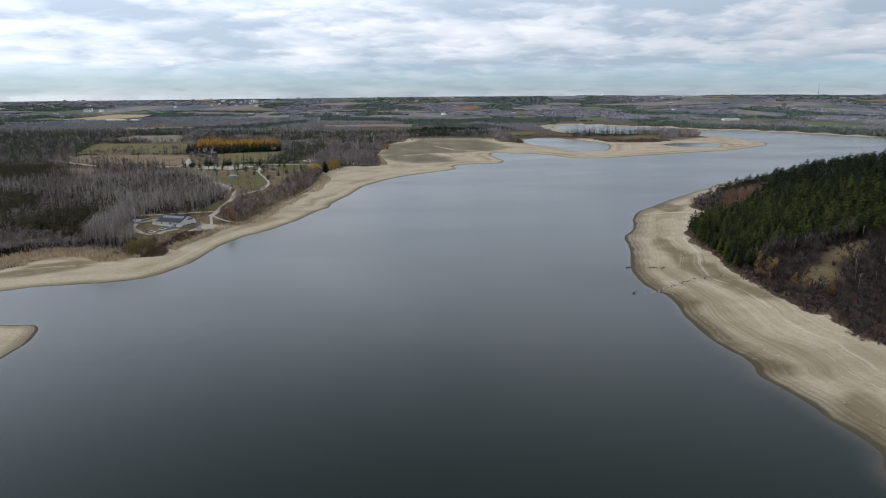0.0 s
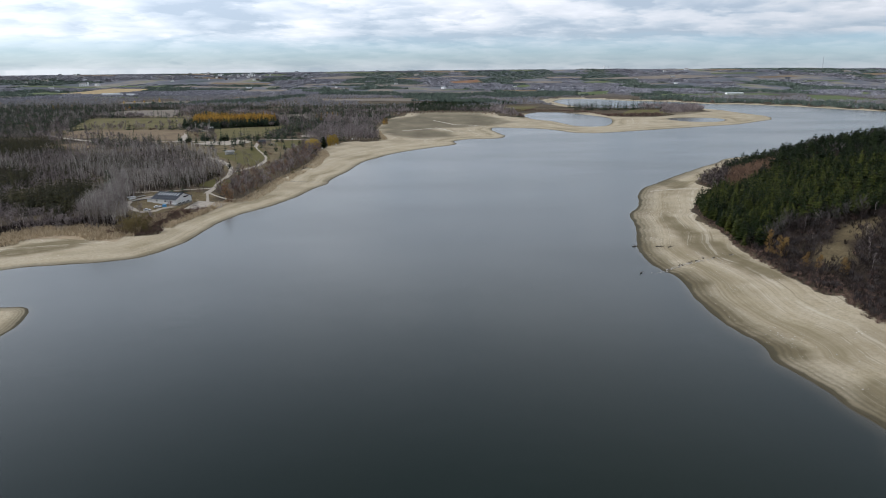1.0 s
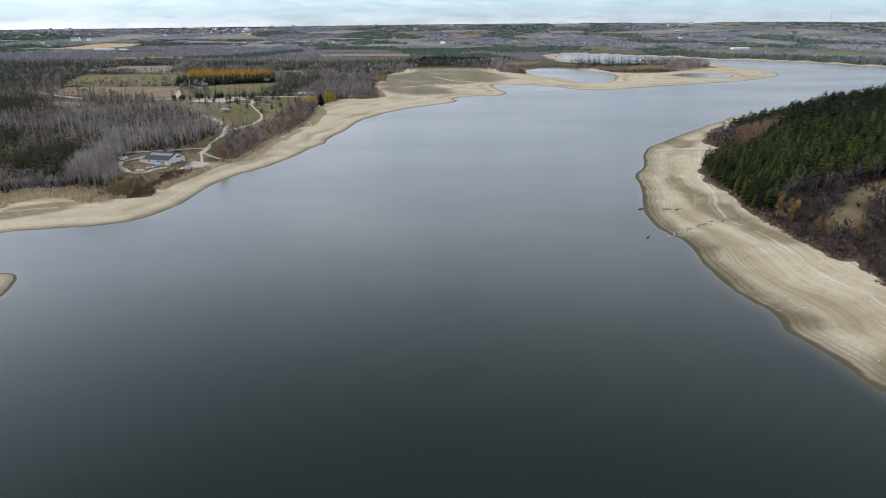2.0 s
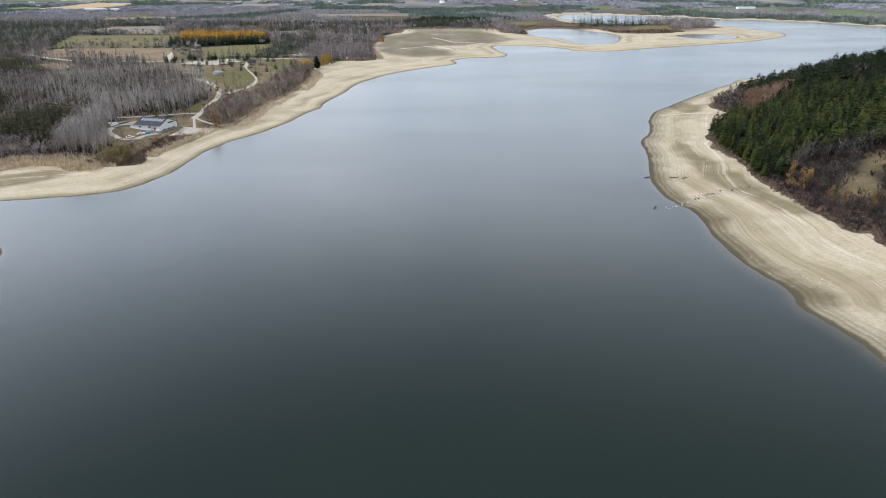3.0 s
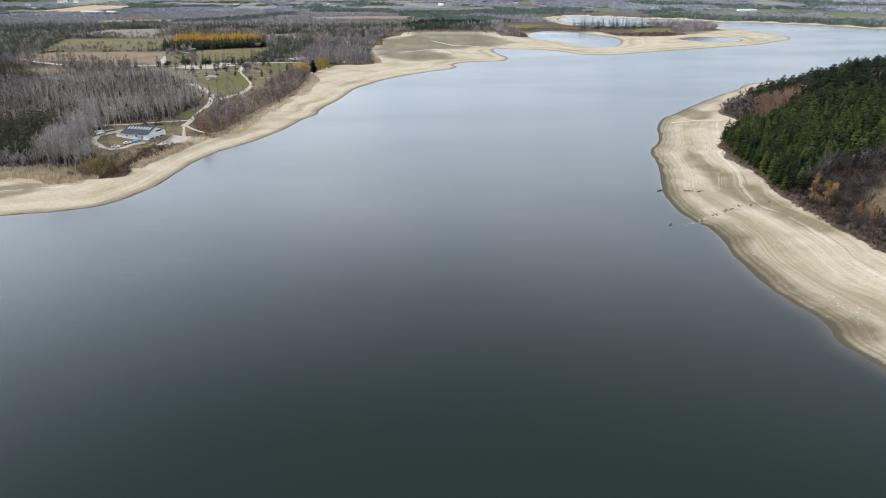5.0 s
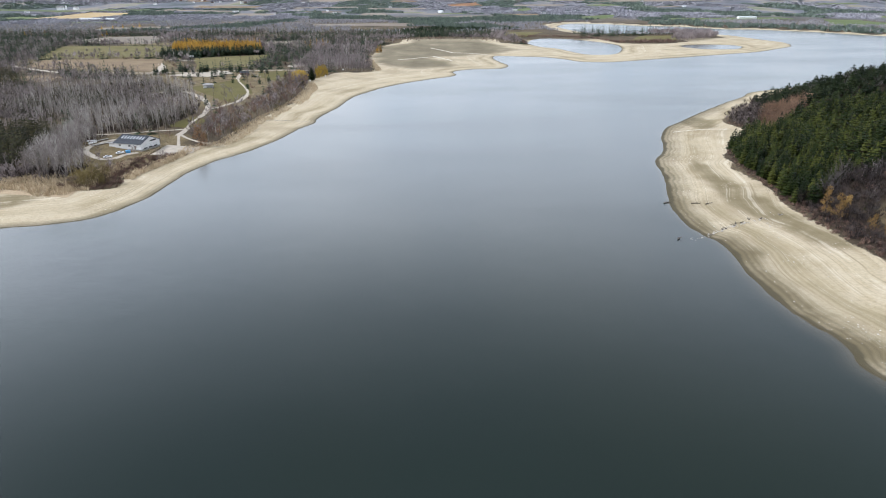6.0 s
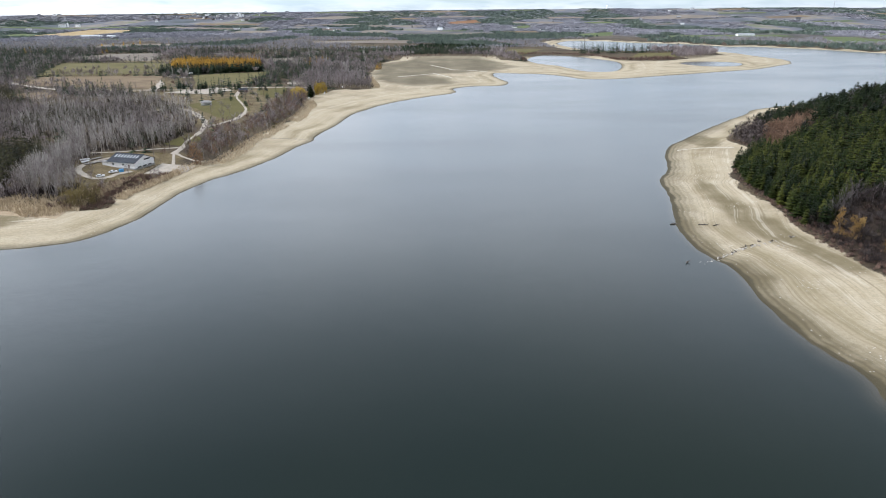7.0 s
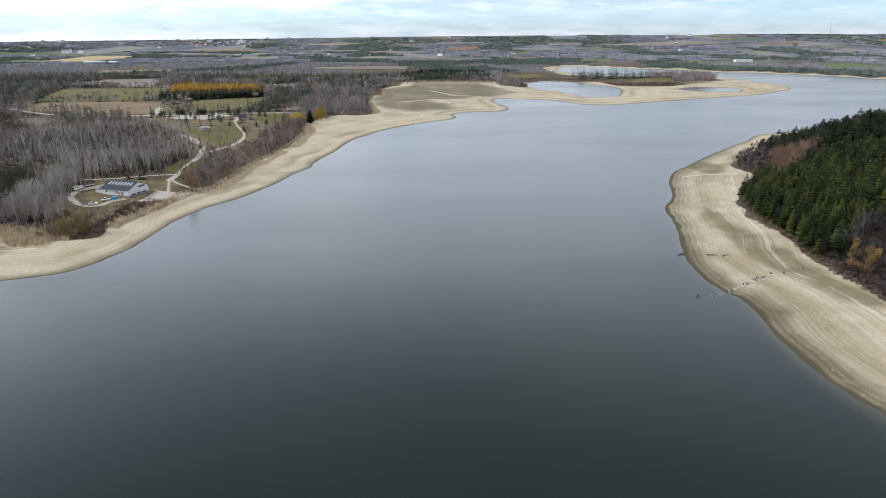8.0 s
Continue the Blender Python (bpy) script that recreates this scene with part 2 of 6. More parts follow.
def water_material():
    m, t, b = material("lake_water")
    p = position(t)
    silt = noise_tex(t, p, 0.006, 3)
    # shallows near the beach show the bed
    shallow = attr(t, "shallow")
    deep = mix(t, ramp(t, silt, [(0.35, 0.0), (0.65, 1.0)]), (0.0035, 0.0085, 0.0065), (0.005, 0.0105, 0.0075))
    t.links.new(mix(t, shallow, deep, (0.11, 0.092, 0.064)), b.inputs["Base Color"])
    b.inputs["IOR"].default_value = 1.33
    t.links.new(ramp(t, noise_tex(t, mapping(t, p, (0.6, 1.5, 1)), 0.006, 4, 0.6), [(0.38, 0.17), (0.62, 0.22)]), b.inputs["Roughness"])
    w = maths(t, "ADD", noise_tex(t, mapping(t, p, (1.0, 1.6, 1)), 0.9, 3, 0.6), maths(t, "MULTIPLY", noise_tex(t, p, 0.12, 3), 1.5))
    patch = ramp(t, noise_tex(t, p, 0.01, 3), [(0.4, 0.35), (0.6, 1.0)])
    bump(t, b, maths(t, "MULTIPLY", w, patch), 0.3, 0.13)
    return m


GROUND = ground_material()
WATER = water_material()
PINE = foliage("pine_needles", [(0.25, (0.004, 0.008, 0.002)), (0.48, (0.014, 0.022, 0.004)), (0.78, (0.058, 0.063, 0.011))])
HILLTOP = foliage("dark_hilltop_needles", [(0.25, (0.005, 0.009, 0.003)), (0.5, (0.011, 0.018, 0.006)), (0.8, (0.028, 0.038, 0.012))])
PLUM = foliage("purple_brown_twigs", [(0.25, (0.085, 0.069, 0.068)), (0.5, (0.15, 0.124, 0.12)), (0.8, (0.24, 0.204, 0.198))])
GREYBARK = foliage("dark_grey_twigs", [(0.25, (0.035, 0.029, 0.028)), (0.5, (0.062, 0.053, 0.051)), (0.8, (0.11, 0.096, 0.092))])
RUSSET = foliage("russet_leaves", [(0.25, (0.09, 0.054, 0.037)), (0.5, (0.16, 0.10, 0.066)), (0.8, (0.23, 0.15, 0.10))])
AMBER = foliage("amber_leaves", [(0.25, (0.12, 0.072, 0.026)), (0.5, (0.22, 0.138, 0.048)), (0.8, (0.33, 0.22, 0.08))])
SPRUCE = foliage("spruce_needles", [(0.25, (0.010, 0.019, 0.011)), (0.5, (0.020, 0.034, 0.017)), (0.8, (0.037, 0.050, 0.022))])
CEDAR = foliage("cedar_foliage", [(0.25, (0.010, 0.011, 0.004)), (0.5, (0.022, 0.022, 0.007)), (0.8, (0.052, 0.046, 0.014))])
ASPEN = foliage("pale_bark_and_twigs", [(0.2, (0.15, 0.128, 0.115)), (0.5, (0.29, 0.26, 0.236)), (0.8, (0.50, 0.46, 0.42))])
TWIG = foliage("grey_brown_twigs", [(0.25, (0.13, 0.106, 0.103)), (0.5, (0.22, 0.184, 0.177)), (0.8, (0.33, 0.284, 0.272))])
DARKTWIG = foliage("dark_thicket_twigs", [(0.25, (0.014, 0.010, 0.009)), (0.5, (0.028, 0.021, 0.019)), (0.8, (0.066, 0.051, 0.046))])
SHRUB = foliage("dark_red_twigs", [(0.25, (0.07, 0.045, 0.038)), (0.5, (0.135, 0.086, 0.07)), (0.8, (0.21, 0.14, 0.105))])
GOLD = foliage("golden_needles", [(0.25, (0.16, 0.085, 0.012)), (0.5, (0.30, 0.165, 0.02)), (0.8, (0.44, 0.27, 0.04))])
RUST = foliage("rust_brown_leaves", [(0.25, (0.17, 0.10, 0.056)), (0.5, (0.27, 0.165, 0.09)), (0.8, (0.36, 0.235, 0.13))])
OLIVE = foliage("olive_leaves", [(0.25, (0.085, 0.066, 0.026)), (0.5, (0.15, 0.118, 0.048)), (0.8, (0.22, 0.17, 0.075))])
WILLOW = foliage("yellow_willow_leaves", [(0.25, (0.27, 0.185, 0.03)), (0.5, (0.42, 0.29, 0.05)), (0.8, (0.54, 0.39, 0.08))])
REED = foliage("dry_reeds", [(0.25, (0.34, 0.265, 0.17)), (0.5, (0.50, 0.405, 0.275)), (0.8, (0.62, 0.52, 0.37))], 0.06)
BARK = plain("brown_bark", (0.06, 0.045, 0.035), (0.11, 0.09, 0.07), 0.8, 0.9, 0, 0.4)
# distance haze is painted into these two base colours: paler and cooler than nearby woods
HAZEWOOD = foliage("hazed_bare_woods", [(0.25, (0.18, 0.18, 0.205)), (0.5, (0.255, 0.25, 0.275)), (0.8, (0.33, 0.32, 0.335))], 0.004)
HAZEPINE = foliage("hazed_conifers", [(0.25, (0.075, 0.10, 0.085)), (0.5, (0.11, 0.138, 0.113)), (0.8, (0.15, 0.178, 0.14))], 0.004)
GRASS = plain("rough_grass", (0.085, 0.076, 0.030), (0.13, 0.110, 0.050), 0.03, 0.95, 0, 0.3)
LAWN = plain("mown_grass", (0.07, 0.064, 0.021), (0.105, 0.09, 0.036), 0.05, 0.95, 0, 0.2)
STRAW = plain("cut_stubble", (0.27, 0.20, 0.105), (0.35, 0.27, 0.15), 0.01, 0.95)
TAN = plain("dry_field", (0.14, 0.12, 0.098), (0.20, 0.172, 0.14), 0.008, 0.95)
CROP = plain("green_crop", (0.075, 0.10, 0.042), (0.115, 0.13, 0.062), 0.008, 0.95)
RUSTFIELD = plain("russet_brush", (0.16, 0.085, 0.045), (0.21, 0.12, 0.065), 0.01, 0.95)
DRYGRASS = plain("dry_olive_grass", (0.10, 0.08, 0.042), (0.16, 0.128, 0.068), 0.2, 0.95, 0, 0.3)
SCRUB = plain("brown_scrub_grass", (0.12, 0.085, 0.055), (0.19, 0.145, 0.09), 0.04, 0.95, 0, 0.3)
REEDLITTER = plain("dead_reed_litter", (0.24, 0.185, 0.12), (0.36, 0.285, 0.19), 0.25, 0.95, 0, 0.3)
GRAVEL = plain("pale_gravel", (0.27, 0.238, 0.195), (0.37, 0.33, 0.275), 0.3, 0.95, 0, 0.3)


# ---- plan of the shore ----
SHORE_LEFT = [(-150, -700), (-165, -300), (-170, 0), (-160, 150), (-156, 215), (-158, 234), (-160, 241), (-163, 247), (-168, 251), (-178, 251), (-200, 254), (-232, 268),
              (-238, 282), (-225, 291), (-211, 298), (-202, 304), (-189, 308), (-176, 311), (-163, 315), (-152, 321), (-146, 333), (-141.5, 347), (-140, 360), (-138, 393), (-131, 421), (-119, 444),
              (-110, 471), (-101, 514), (-95, 538), (-96, 558), (-88, 598), (-84, 640), (-76, 680), (-51, 738), (-18, 782), (11, 812)]
SHORE_SPIT = [(17, 830), (14, 858), (34, 881), (62, 886), (78, 893), (86, 924), (82, 951), (77, 989), (75, 1031), (83, 1057), (115, 1046),
              (147, 1035), (173, 1000), (186, 969), (210, 959), (242, 965), (336, 1015), (440, 1071), (487, 1098), (561, 1168), (594, 1206),
              (622, 1290), (620, 1400), (608, 1480), (590, 1545), (532, 1576), (354, 1571), (318, 1711), (312, 1880)]
SHORE_FAR = [(345, 1990), (387, 2050), (468, 2010), (527, 1913), (625, 1842), (690, 1712), (750, 1700), (794, 1641), (836, 1588), (863, 1515),
             (888, 1449), (919, 1369), (1010, 1200), (1160, 1000), (1320, 930), (1300, 860), (1000, 790), (700, 740), (450, 735)]
SHORE_RIGHT = [(309, 688), (266, 645), (208, 578), (171, 530), (153, 505), (143, 480), (134, 450), (125, 428), (118, 414), (113, 385), (107, 359), (102, 343),
               (99, 329), (98, 309), (99, 295), (103, 289), (103.5, 275), (101, 259), (101, 246), (102, 228), (105.5, 216), (106, 207), (104.5, 202), (105, 195),
               (108, 184), (110, 176), (110.5, 168), (113, 156), (113, 150), (107, 139), (112, 110), (122, 60), (135, -50), (150, -300), (160, -700)]
LAGOON = [(169, 1402), (207, 1433), (249, 1412), (283, 1362), (301, 1301), (309, 1234), (289, 1142), (265, 1083), (244, 1065), (217, 1076),
          (205, 1126), (193, 1182), (167, 1232), (156, 1341)]
POND = [(414, 1226), (457, 1249), (500, 1233), (505, 1195), (475, 1151), (430, 1154), (411, 1190)]

# edge of the plants round the lake
EDGE_LEFT = [(-280, -700), (-270, 100), (-255, 225), (-300, 270), (-300, 325), (-235, 335), (-230, 347), (-219, 359), (-204, 361), (-190, 352), (-181, 354), (-180, 360),
             (-172, 361), (-160, 365), (-165, 384), (-159, 415), (-153, 453), (-141, 465), (-139, 488), (-136, 546), (-128, 632), (-131, 707),
             (-138, 740), (-141, 771), (-118, 836), (-92, 835), (-78, 862), (-98, 964), (-99, 1143), (-81, 1288), (23, 1368), (124, 1286), (155, 1262)]
EDGE_ISLE = [(160, 1340), (155, 1425), (200, 1462), (255, 1440), (292, 1390), (318, 1300), (345, 1262), (389, 1256), (440, 1290), (500, 1330),
             (545, 1390), (560, 1470), (520, 1545), (354, 1545), (285, 1640), (280, 1900), (310, 2010), (380, 2090), (480, 2050), (545, 1945),
             (640, 1880), (700, 1745), (760, 1730), (810, 1665), (855, 1605), (885, 1530), (912, 1460), (943, 1380), (1035, 1210), (1185, 1015), (1400, 930)]
EDGE_OUT = [(5600, 930), (5600, 5600), (-5600, 5600), (-5600, -5600), (-300, -5600)]
EDGE_RIGHT = [(212, 544), (200, 520), (202, 500), (194, 481), (169, 446), (160, 424), (153, 388), (152, 360), (149, 331), (148, 306), (150, 284), (152, 265), (153, 256), (160, 255), (156, 248), (153, 234), (154, 226),
              (159, 216), (166, 150), (180, 0), (200, -700), (200, -5600), (5600, -5600), (5600, 850), (1330, 840), (1000, 765), (700, 715), (450, 705),
              (320, 660), (266, 612), (238, 580)]
MUDFLAT = [(-87, 1237), (12, 1375), (100, 1260), (112, 1120), (67, 1064), (-10, 1000), (13, 905), (-60, 888), (-86, 985)]
# bare damp clay on the steep beach, and the ruts across it
CLAY = [[(139, 415), (132, 384), (130, 357), (126, 325), (133, 308), (137, 283), (147, 281), (145, 303), (143, 322), (142, 350), (141, 376)],
        [(172, 522), (186, 545), (194, 534), (190, 512), (178, 503)], [(109, 392), (114, 384), (106, 345), (103, 322), (103, 300), (99, 318), (103, 346)],
        [(107, 220), (116, 212), (114, 200), (106, 203)], [(104, 288), (112, 279), (106, 250), (110, 226), (104, 226), (103, 252)], [(116, 176), (128, 184), (124, 165), (114, 150)],
        [(-226, 334), (-206, 350), (-190, 345), (-208, 326), (-230, 318)]]
GLADE = [(171, 289), (185, 292), (201, 318), (222, 342), (245, 368), (228, 362), (199, 338), (178, 312)]
# dead grass instead of leaf litter
DRY = [[(-216, 404), (-180, 372), (-160, 400), (-153, 440), (-165, 478), (-216, 480)], [(-260, 640), (-170, 560), (-160, 700), (-150, 850), (-320, 860), (-330, 760)],
       [(-560, 900), (-330, 800), (-330, 990), (-420, 1010), (-560, 985)], GLADE]


def smooth(points, step=7.0, closed=True, noise_m=0.0):
    """A rounded line through the points of a plan."""
    p = np.array(points, float)
    n = len(p)
    out = []
    for i in range(n if closed else n - 1):
        a, b, c, d = (p[(i + k) % n] if closed else p[min(max(i + k, 0), n - 1)] for k in (-1, 0, 1, 2))
        length = np.hypot(*(c - b))
        for s in np.linspace(0, 1, max(2, min(60, int(length / step))), endpoint=False):
            q = 0.5 * (2 * b + (c - a) * s + (2 * a - 5 * b + 4 * c - d) * s ** 2 + (3 * b - a - 3 * c + d) * s ** 3)
            out.append(q if length < 400 else b + (c - b) * s)
    if not closed:
        out.append(p[-1])
    return np.array(out)


def signed(px, py, poly):
    """Distance of points to the border of a polygon; positive inside."""
    px, py = np.asarray(px, float).ravel(), np.asarray(py, float).ravel()
    best = np.full(px.shape, 1e18)
    inside = np.zeros(px.shape, bool)
    a, b = poly, np.roll(poly, -1, 0)
    for (ax, ay), (bx, by) in zip(a, b):
        ex, ey = bx - ax, by - ay
        wx, wy = px - ax, py - ay
        u = np.clip((wx * ex + wy * ey) / (ex * ex + ey * ey + 1e-9), 0, 1)
        np.minimum(best, (wx - u * ex) ** 2 + (wy - u * ey) ** 2, out=best)
        if ay != by:
            inside ^= ((ay > py) != (by > py)) & (px < (bx - ax) * (py - ay) / (by - ay) + ax)
    d = np.sqrt(best)
    return np.where(inside, d, -d)


def hashed(ix, iy, seed):
    n = (ix.astype(np.int64) * 374761393 + iy.astype(np.int64) * 668265263 + seed * 982451653) & 0x7FFFFFFF
    n = ((n ^ (n >> 13)) * 1274126177) & 0x7FFFFFFF
    return ((n ^ (n >> 16)) & 0xFFFF) / 65535.0


def value_noise(x, y, size, seed=0, octaves=3):
    x, y = np.asarray(x, float) / size, np.asarray(y, float) / size
    total, amp, norm = 0.0, 1.0, 0.0
    for o in range(octaves):
        ix, iy = np.floor(x), np.floor(y)
        fx, fy = x - ix, y - iy
        fx, fy = fx * fx * (3 - 2 * fx), fy * fy * (3 - 2 * fy)
        a, b = hashed(ix, iy, seed + o), hashed(ix + 1, iy, seed + o)
        c, d = hashed(ix, iy + 1, seed + o), hashed(ix + 1, iy + 1, seed + o)
        total = total + amp * ((a * (1 - fx) + b * fx) * (1 - fy) + (c * (1 - fx) + d * fx) * fy)
        norm += amp
        amp, x, y = amp * 0.5, x * 2.03 + 17.3, y * 2.03 + 5.1
    return total / norm


def step01(x, a, b):
    u = np.clip((x - a) / (b - a), 0, 1)
    return u * u * (3 - 2 * u)


LAKE_LINE = smooth(SHORE_LEFT + SHORE_SPIT + SHORE_FAR + SHORE_RIGHT)
LAGOON_LINE, POND_LINE = smooth(LAGOON), smooth(POND)
LAND_LINE = smooth(EDGE_LEFT + EDGE_ISLE + EDGE_OUT)
HILL_LINE = smooth(EDGE_RIGHT)
MUD_LINE = smooth(MUDFLAT, 20)


def shore_distance(x, y):
    """Metres inland from the water's edge (negative in the water)."""
    d = np.maximum(signed(x, y, LAKE_LINE), np.maximum(signed(x, y, LAGOON_LINE), signed(x, y, POND_LINE)))
    return -d + (value_noise(x, y, 9, 3, 2).ravel() - 0.5) * 1.6 + (value_noise(x, y, 30, 4, 2).ravel() - 0.5) * 1.6


def far_rise(x, y):
    """The country climbs slowly to the hills on the skyline."""
    r = np.hypot(x, y)
    px = np.maximum(34 - (r - 3000) / 1500 * 31, 3.2 + 7 * np.clip(0.28 - x / (r + 1), 0, 0.85) ** 1.3)
    return np.where(r < 3000, 0, np.maximum(0, 90 - r * px / 1155 - 1.7))


def terrain(x, y):
    x, y = np.asarray(x, float).ravel(), np.asarray(y, float).ravel()
    s, veg, hill = shore_distance(x, y), signed(x, y, LAND_LINE), signed(x, y, HILL_LINE)
    inland = np.clip(s, 0, 75)
    z = np.where(s < 0, np.maximum(-5, s * 0.09), 0.35 * (1 - np.exp(-inland / 2.5)) + inland * 0.026)
    z = z + step01(veg, -8, 60) * 1.6 + step01(veg, 60, 600) * 3.5
    z = z + step01(hill, -6, 30) * 1.5 + step01(hill, 15, 120) * 3
    z = z + 21.5 * step01(x + 0.25 * (y - 350) - 150, 10, 340) * step01(hill, 4, 75) * step01(y, 250, 460)
    r = np.hypot(x, y)
    z = z + far_rise(x, y) * 1.0
    z = z + (value_noise(x, y, 90, 7, 3) - 0.5) * 1.6 * step01(np.maximum(veg, hill), 0, 80)
    z = z + (value_noise(x, y, 900, 9, 2) - 0.5) * 5 * step01(r, 2600, 4600)
    z = z + (value_noise(x, y, 6, 12, 2) - 0.5) * 0.25 * step01(s, 2, 10)
    sand = 1 - np.clip((np.maximum(veg, hill) + 2.5 + (value_noise(x, y, 14, 15, 3) - 0.5) * 9) / 5, 0, 1)
    return z, s, sand


def graded(lo, hi, fine_lo, fine_hi, step, ratio=1.055):
    mid = list(np.arange(fine_lo, fine_hi, step))
    up, d = [mid[-1]], step
    while up[-1] < hi:
        d *= ratio
        up.append(up[-1] + d)
    down, d = [mid[0]], step
    while down[-1] > lo:
        d *= ratio
        down.append(down[-1] - d)
    return np.array(down[:0:-1] + mid + up[1:])


GX = graded(-4900, 4900, -285, 330, 3.0)
GY = np.concatenate([graded(-4900, 0, 130, 760, 3.0)[: -1], np.arange(763, 1300, 4.5), graded(1300, 4900, 1304, 1310, 5.0)[20:]])
GY = np.unique(np.round(GY[(GY > -4950) & (GY < 4950)], 3))
GY = GY[np.concatenate([[True], np.diff(GY) > 2.2])]
XX, YY = np.meshgrid(GX, GY)
GZ, GS, GSAND = terrain(XX, YY)
GZ2 = GZ.reshape(XX.shape)


def height(x, y):
    """Height of the ground sheet at points of the plan."""
    x, y = np.asarray(x, float), np.asarray(y, float)
    i = np.clip(np.searchsorted(GX, x) - 1, 0, len(GX) - 2)
    j = np.clip(np.searchsorted(GY, y) - 1, 0, len(GY) - 2)
    u = (x - GX[i]) / (GX[i + 1] - GX[i])
    v = (y - GY[j]) / (GY[j + 1] - GY[j])
    return (GZ2[j, i] * (1 - u) + GZ2[j, i + 1] * u) * (1 - v) + (GZ2[j + 1, i] * (1 - u) + GZ2[j + 1, i + 1] * u) * v


def mesh_from(name, verts, faces, materials, attrs=None, index=None, smooth_shade=False):
    """A mesh from arrays: all faces have as many corners as faces has columns."""
    me = bpy.data.meshes.new(name)
    verts, faces = np.asarray(verts, np.float32), np.asarray(faces, np.int32)
    k = faces.shape[1]
    me.vertices.add(len(verts))
    me.vertices.foreach_set("co", verts.ravel())
    me.loops.add(faces.size)
    me.loops.foreach_set("vertex_index", faces.ravel())
    me.polygons.add(len(faces))
    me.polygons.foreach_set("loop_start", np.arange(0, faces.size, k, dtype=np.int32))
    for m in materials:
        me.materials.append(m)
    if index is not None:
        me.polygons.foreach_set("material_index", np.asarray(index, np.int32))
    for key, values in (attrs or {}).items():
        me.attributes.new(key, "FLOAT", "POINT").data.foreach_set("value", np.asarray(values, np.float32))
    me.update(calc_edges=True)
    if smooth_shade:
        me.polygons.foreach_set("use_smooth", np.ones(len(faces), bool))
    return me


def structure(name, me, label, category):
    return tagged(new(name, me), label, category, kind="structure")


ny, nx = XX.shape
idx = np.arange(ny * nx).reshape(ny, nx)
quads = np.stack([idx[:-1, :-1], idx[:-1, 1:], idx[1:, 1:], idx[1:, :-1]], -1).reshape(-1, 4)
rad = np.hypot(XX.ravel(), YY.ravel())
quads = quads[rad[quads].max(1) < 4915]
GCLAY = np.zeros(XX.size)
near = np.where((XX.ravel() > -260) & (XX.ravel() < 215) & (YY.ravel() > 120) & (YY.ravel() < 720))[0]
for outline in CLAY:
    cx, cy = XX.ravel()[near], YY.ravel()[near]
    d = signed(cx, cy, smooth(outline, 6)) + (value_noise(cx, cy, 12, 23, 3).ravel() - 0.5) * 7
    GCLAY[near] = np.maximum(GCLAY[near], step01(d, -4.5, 1.5))
GDRY = np.zeros(XX.size)
near = np.where((XX.ravel() > -620) & (XX.ravel() < 260) & (YY.ravel() > 270) & (YY.ravel() < 1050))[0]
for outline in DRY:
    cx, cy = XX.ravel()[near], YY.ravel()[near]
    GDRY[near] = np.maximum(GDRY[near], step01(signed(cx, cy, np.array(outline, float)) + (value_noise(cx, cy, 25, 27, 3).ravel() - 0.5) * 16, -5, 6))
GMUD = step01(signed(XX, YY, MUD_LINE) + (value_noise(XX, YY, 60, 21, 3).ravel() - 0.5) * 40, -12, 14)
structure("ground", mesh_from("ground", np.stack([XX.ravel(), YY.ravel(), GZ], 1), quads, [GROUND],
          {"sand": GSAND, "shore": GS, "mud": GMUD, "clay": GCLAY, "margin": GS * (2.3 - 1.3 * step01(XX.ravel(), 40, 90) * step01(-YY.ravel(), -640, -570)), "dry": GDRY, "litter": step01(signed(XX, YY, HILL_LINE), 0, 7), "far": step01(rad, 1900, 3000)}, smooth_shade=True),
          "pale dried-out lake beach running into brown autumn countryside", "ground")

# the lake: one level sheet, cut to the shore by the ground itself
wx = np.unique(np.concatenate([graded(-400, 0, -240, -60, 3.0, 1.10), np.arange(0, 84, 6.0), graded(84, 1450, 90, 200, 2.5, 1.07)[2:]]))
wx = wx[np.concatenate([[True], np.diff(wx) > 1.5])]
wy = graded(-720, 2150, 120, 620, 3.5, 1.06)
WX, WY = np.meshgrid(wx, wy)
ws = shore_distance(WX, WY)
wi = np.arange(WX.size).reshape(WX.shape)
wq = np.stack([wi[:-1, :-1], wi[:-1, 1:], wi[1:, 1:], wi[1:, :-1]], -1).reshape(-1, 4)
wq = wq[ws[wq].min(1) < 12]
used, inv = np.unique(wq, return_inverse=True)
structure("lake_water", mesh_from("lake_water", np.stack([WX.ravel(), WY.ravel(), WX.ravel() * 0], 1)[used], inv.reshape(-1, 4), [WATER],
          {"shallow": np.clip(1 + ws[used] / (3 + 5 * step01(WX.ravel()[used], 0, 80) * step01(-WY.ravel()[used], -330, -210)), 0, 1) ** 2.2 * 0.45}, smooth_shade=True),
          "calm grey-blue lake water, drawn down and dark close by", "water")


# ---- plants: shapes ----
def tube(p0, p1, r0, r1, n=3):
    p0, p1 = np.array(p0, float), np.array(p1, float)
    d = p1 - p0
    d = d / (np.linalg.norm(d) + 1e-9)
    a = np.cross(d, (1, 0, 0) if abs(d[0]) < 0.8 else (0, 1, 0))
    a /= np.linalg.norm(a)
    b = np.cross(d, a)
    v, f = [], []
    for k in range(n):
        w = 2 * math.pi * k / n
        o = a * math.cos(w) + b * math.sin(w)
        v += [p0 + o * r0, p1 + o * r1]
    for k in range(n):
        i, j = 2 * k, 2 * ((k + 1) % n)
        f += [(i, j, j + 1), (i, j + 1, i + 1)]
    return np.array(v), np.array(f)


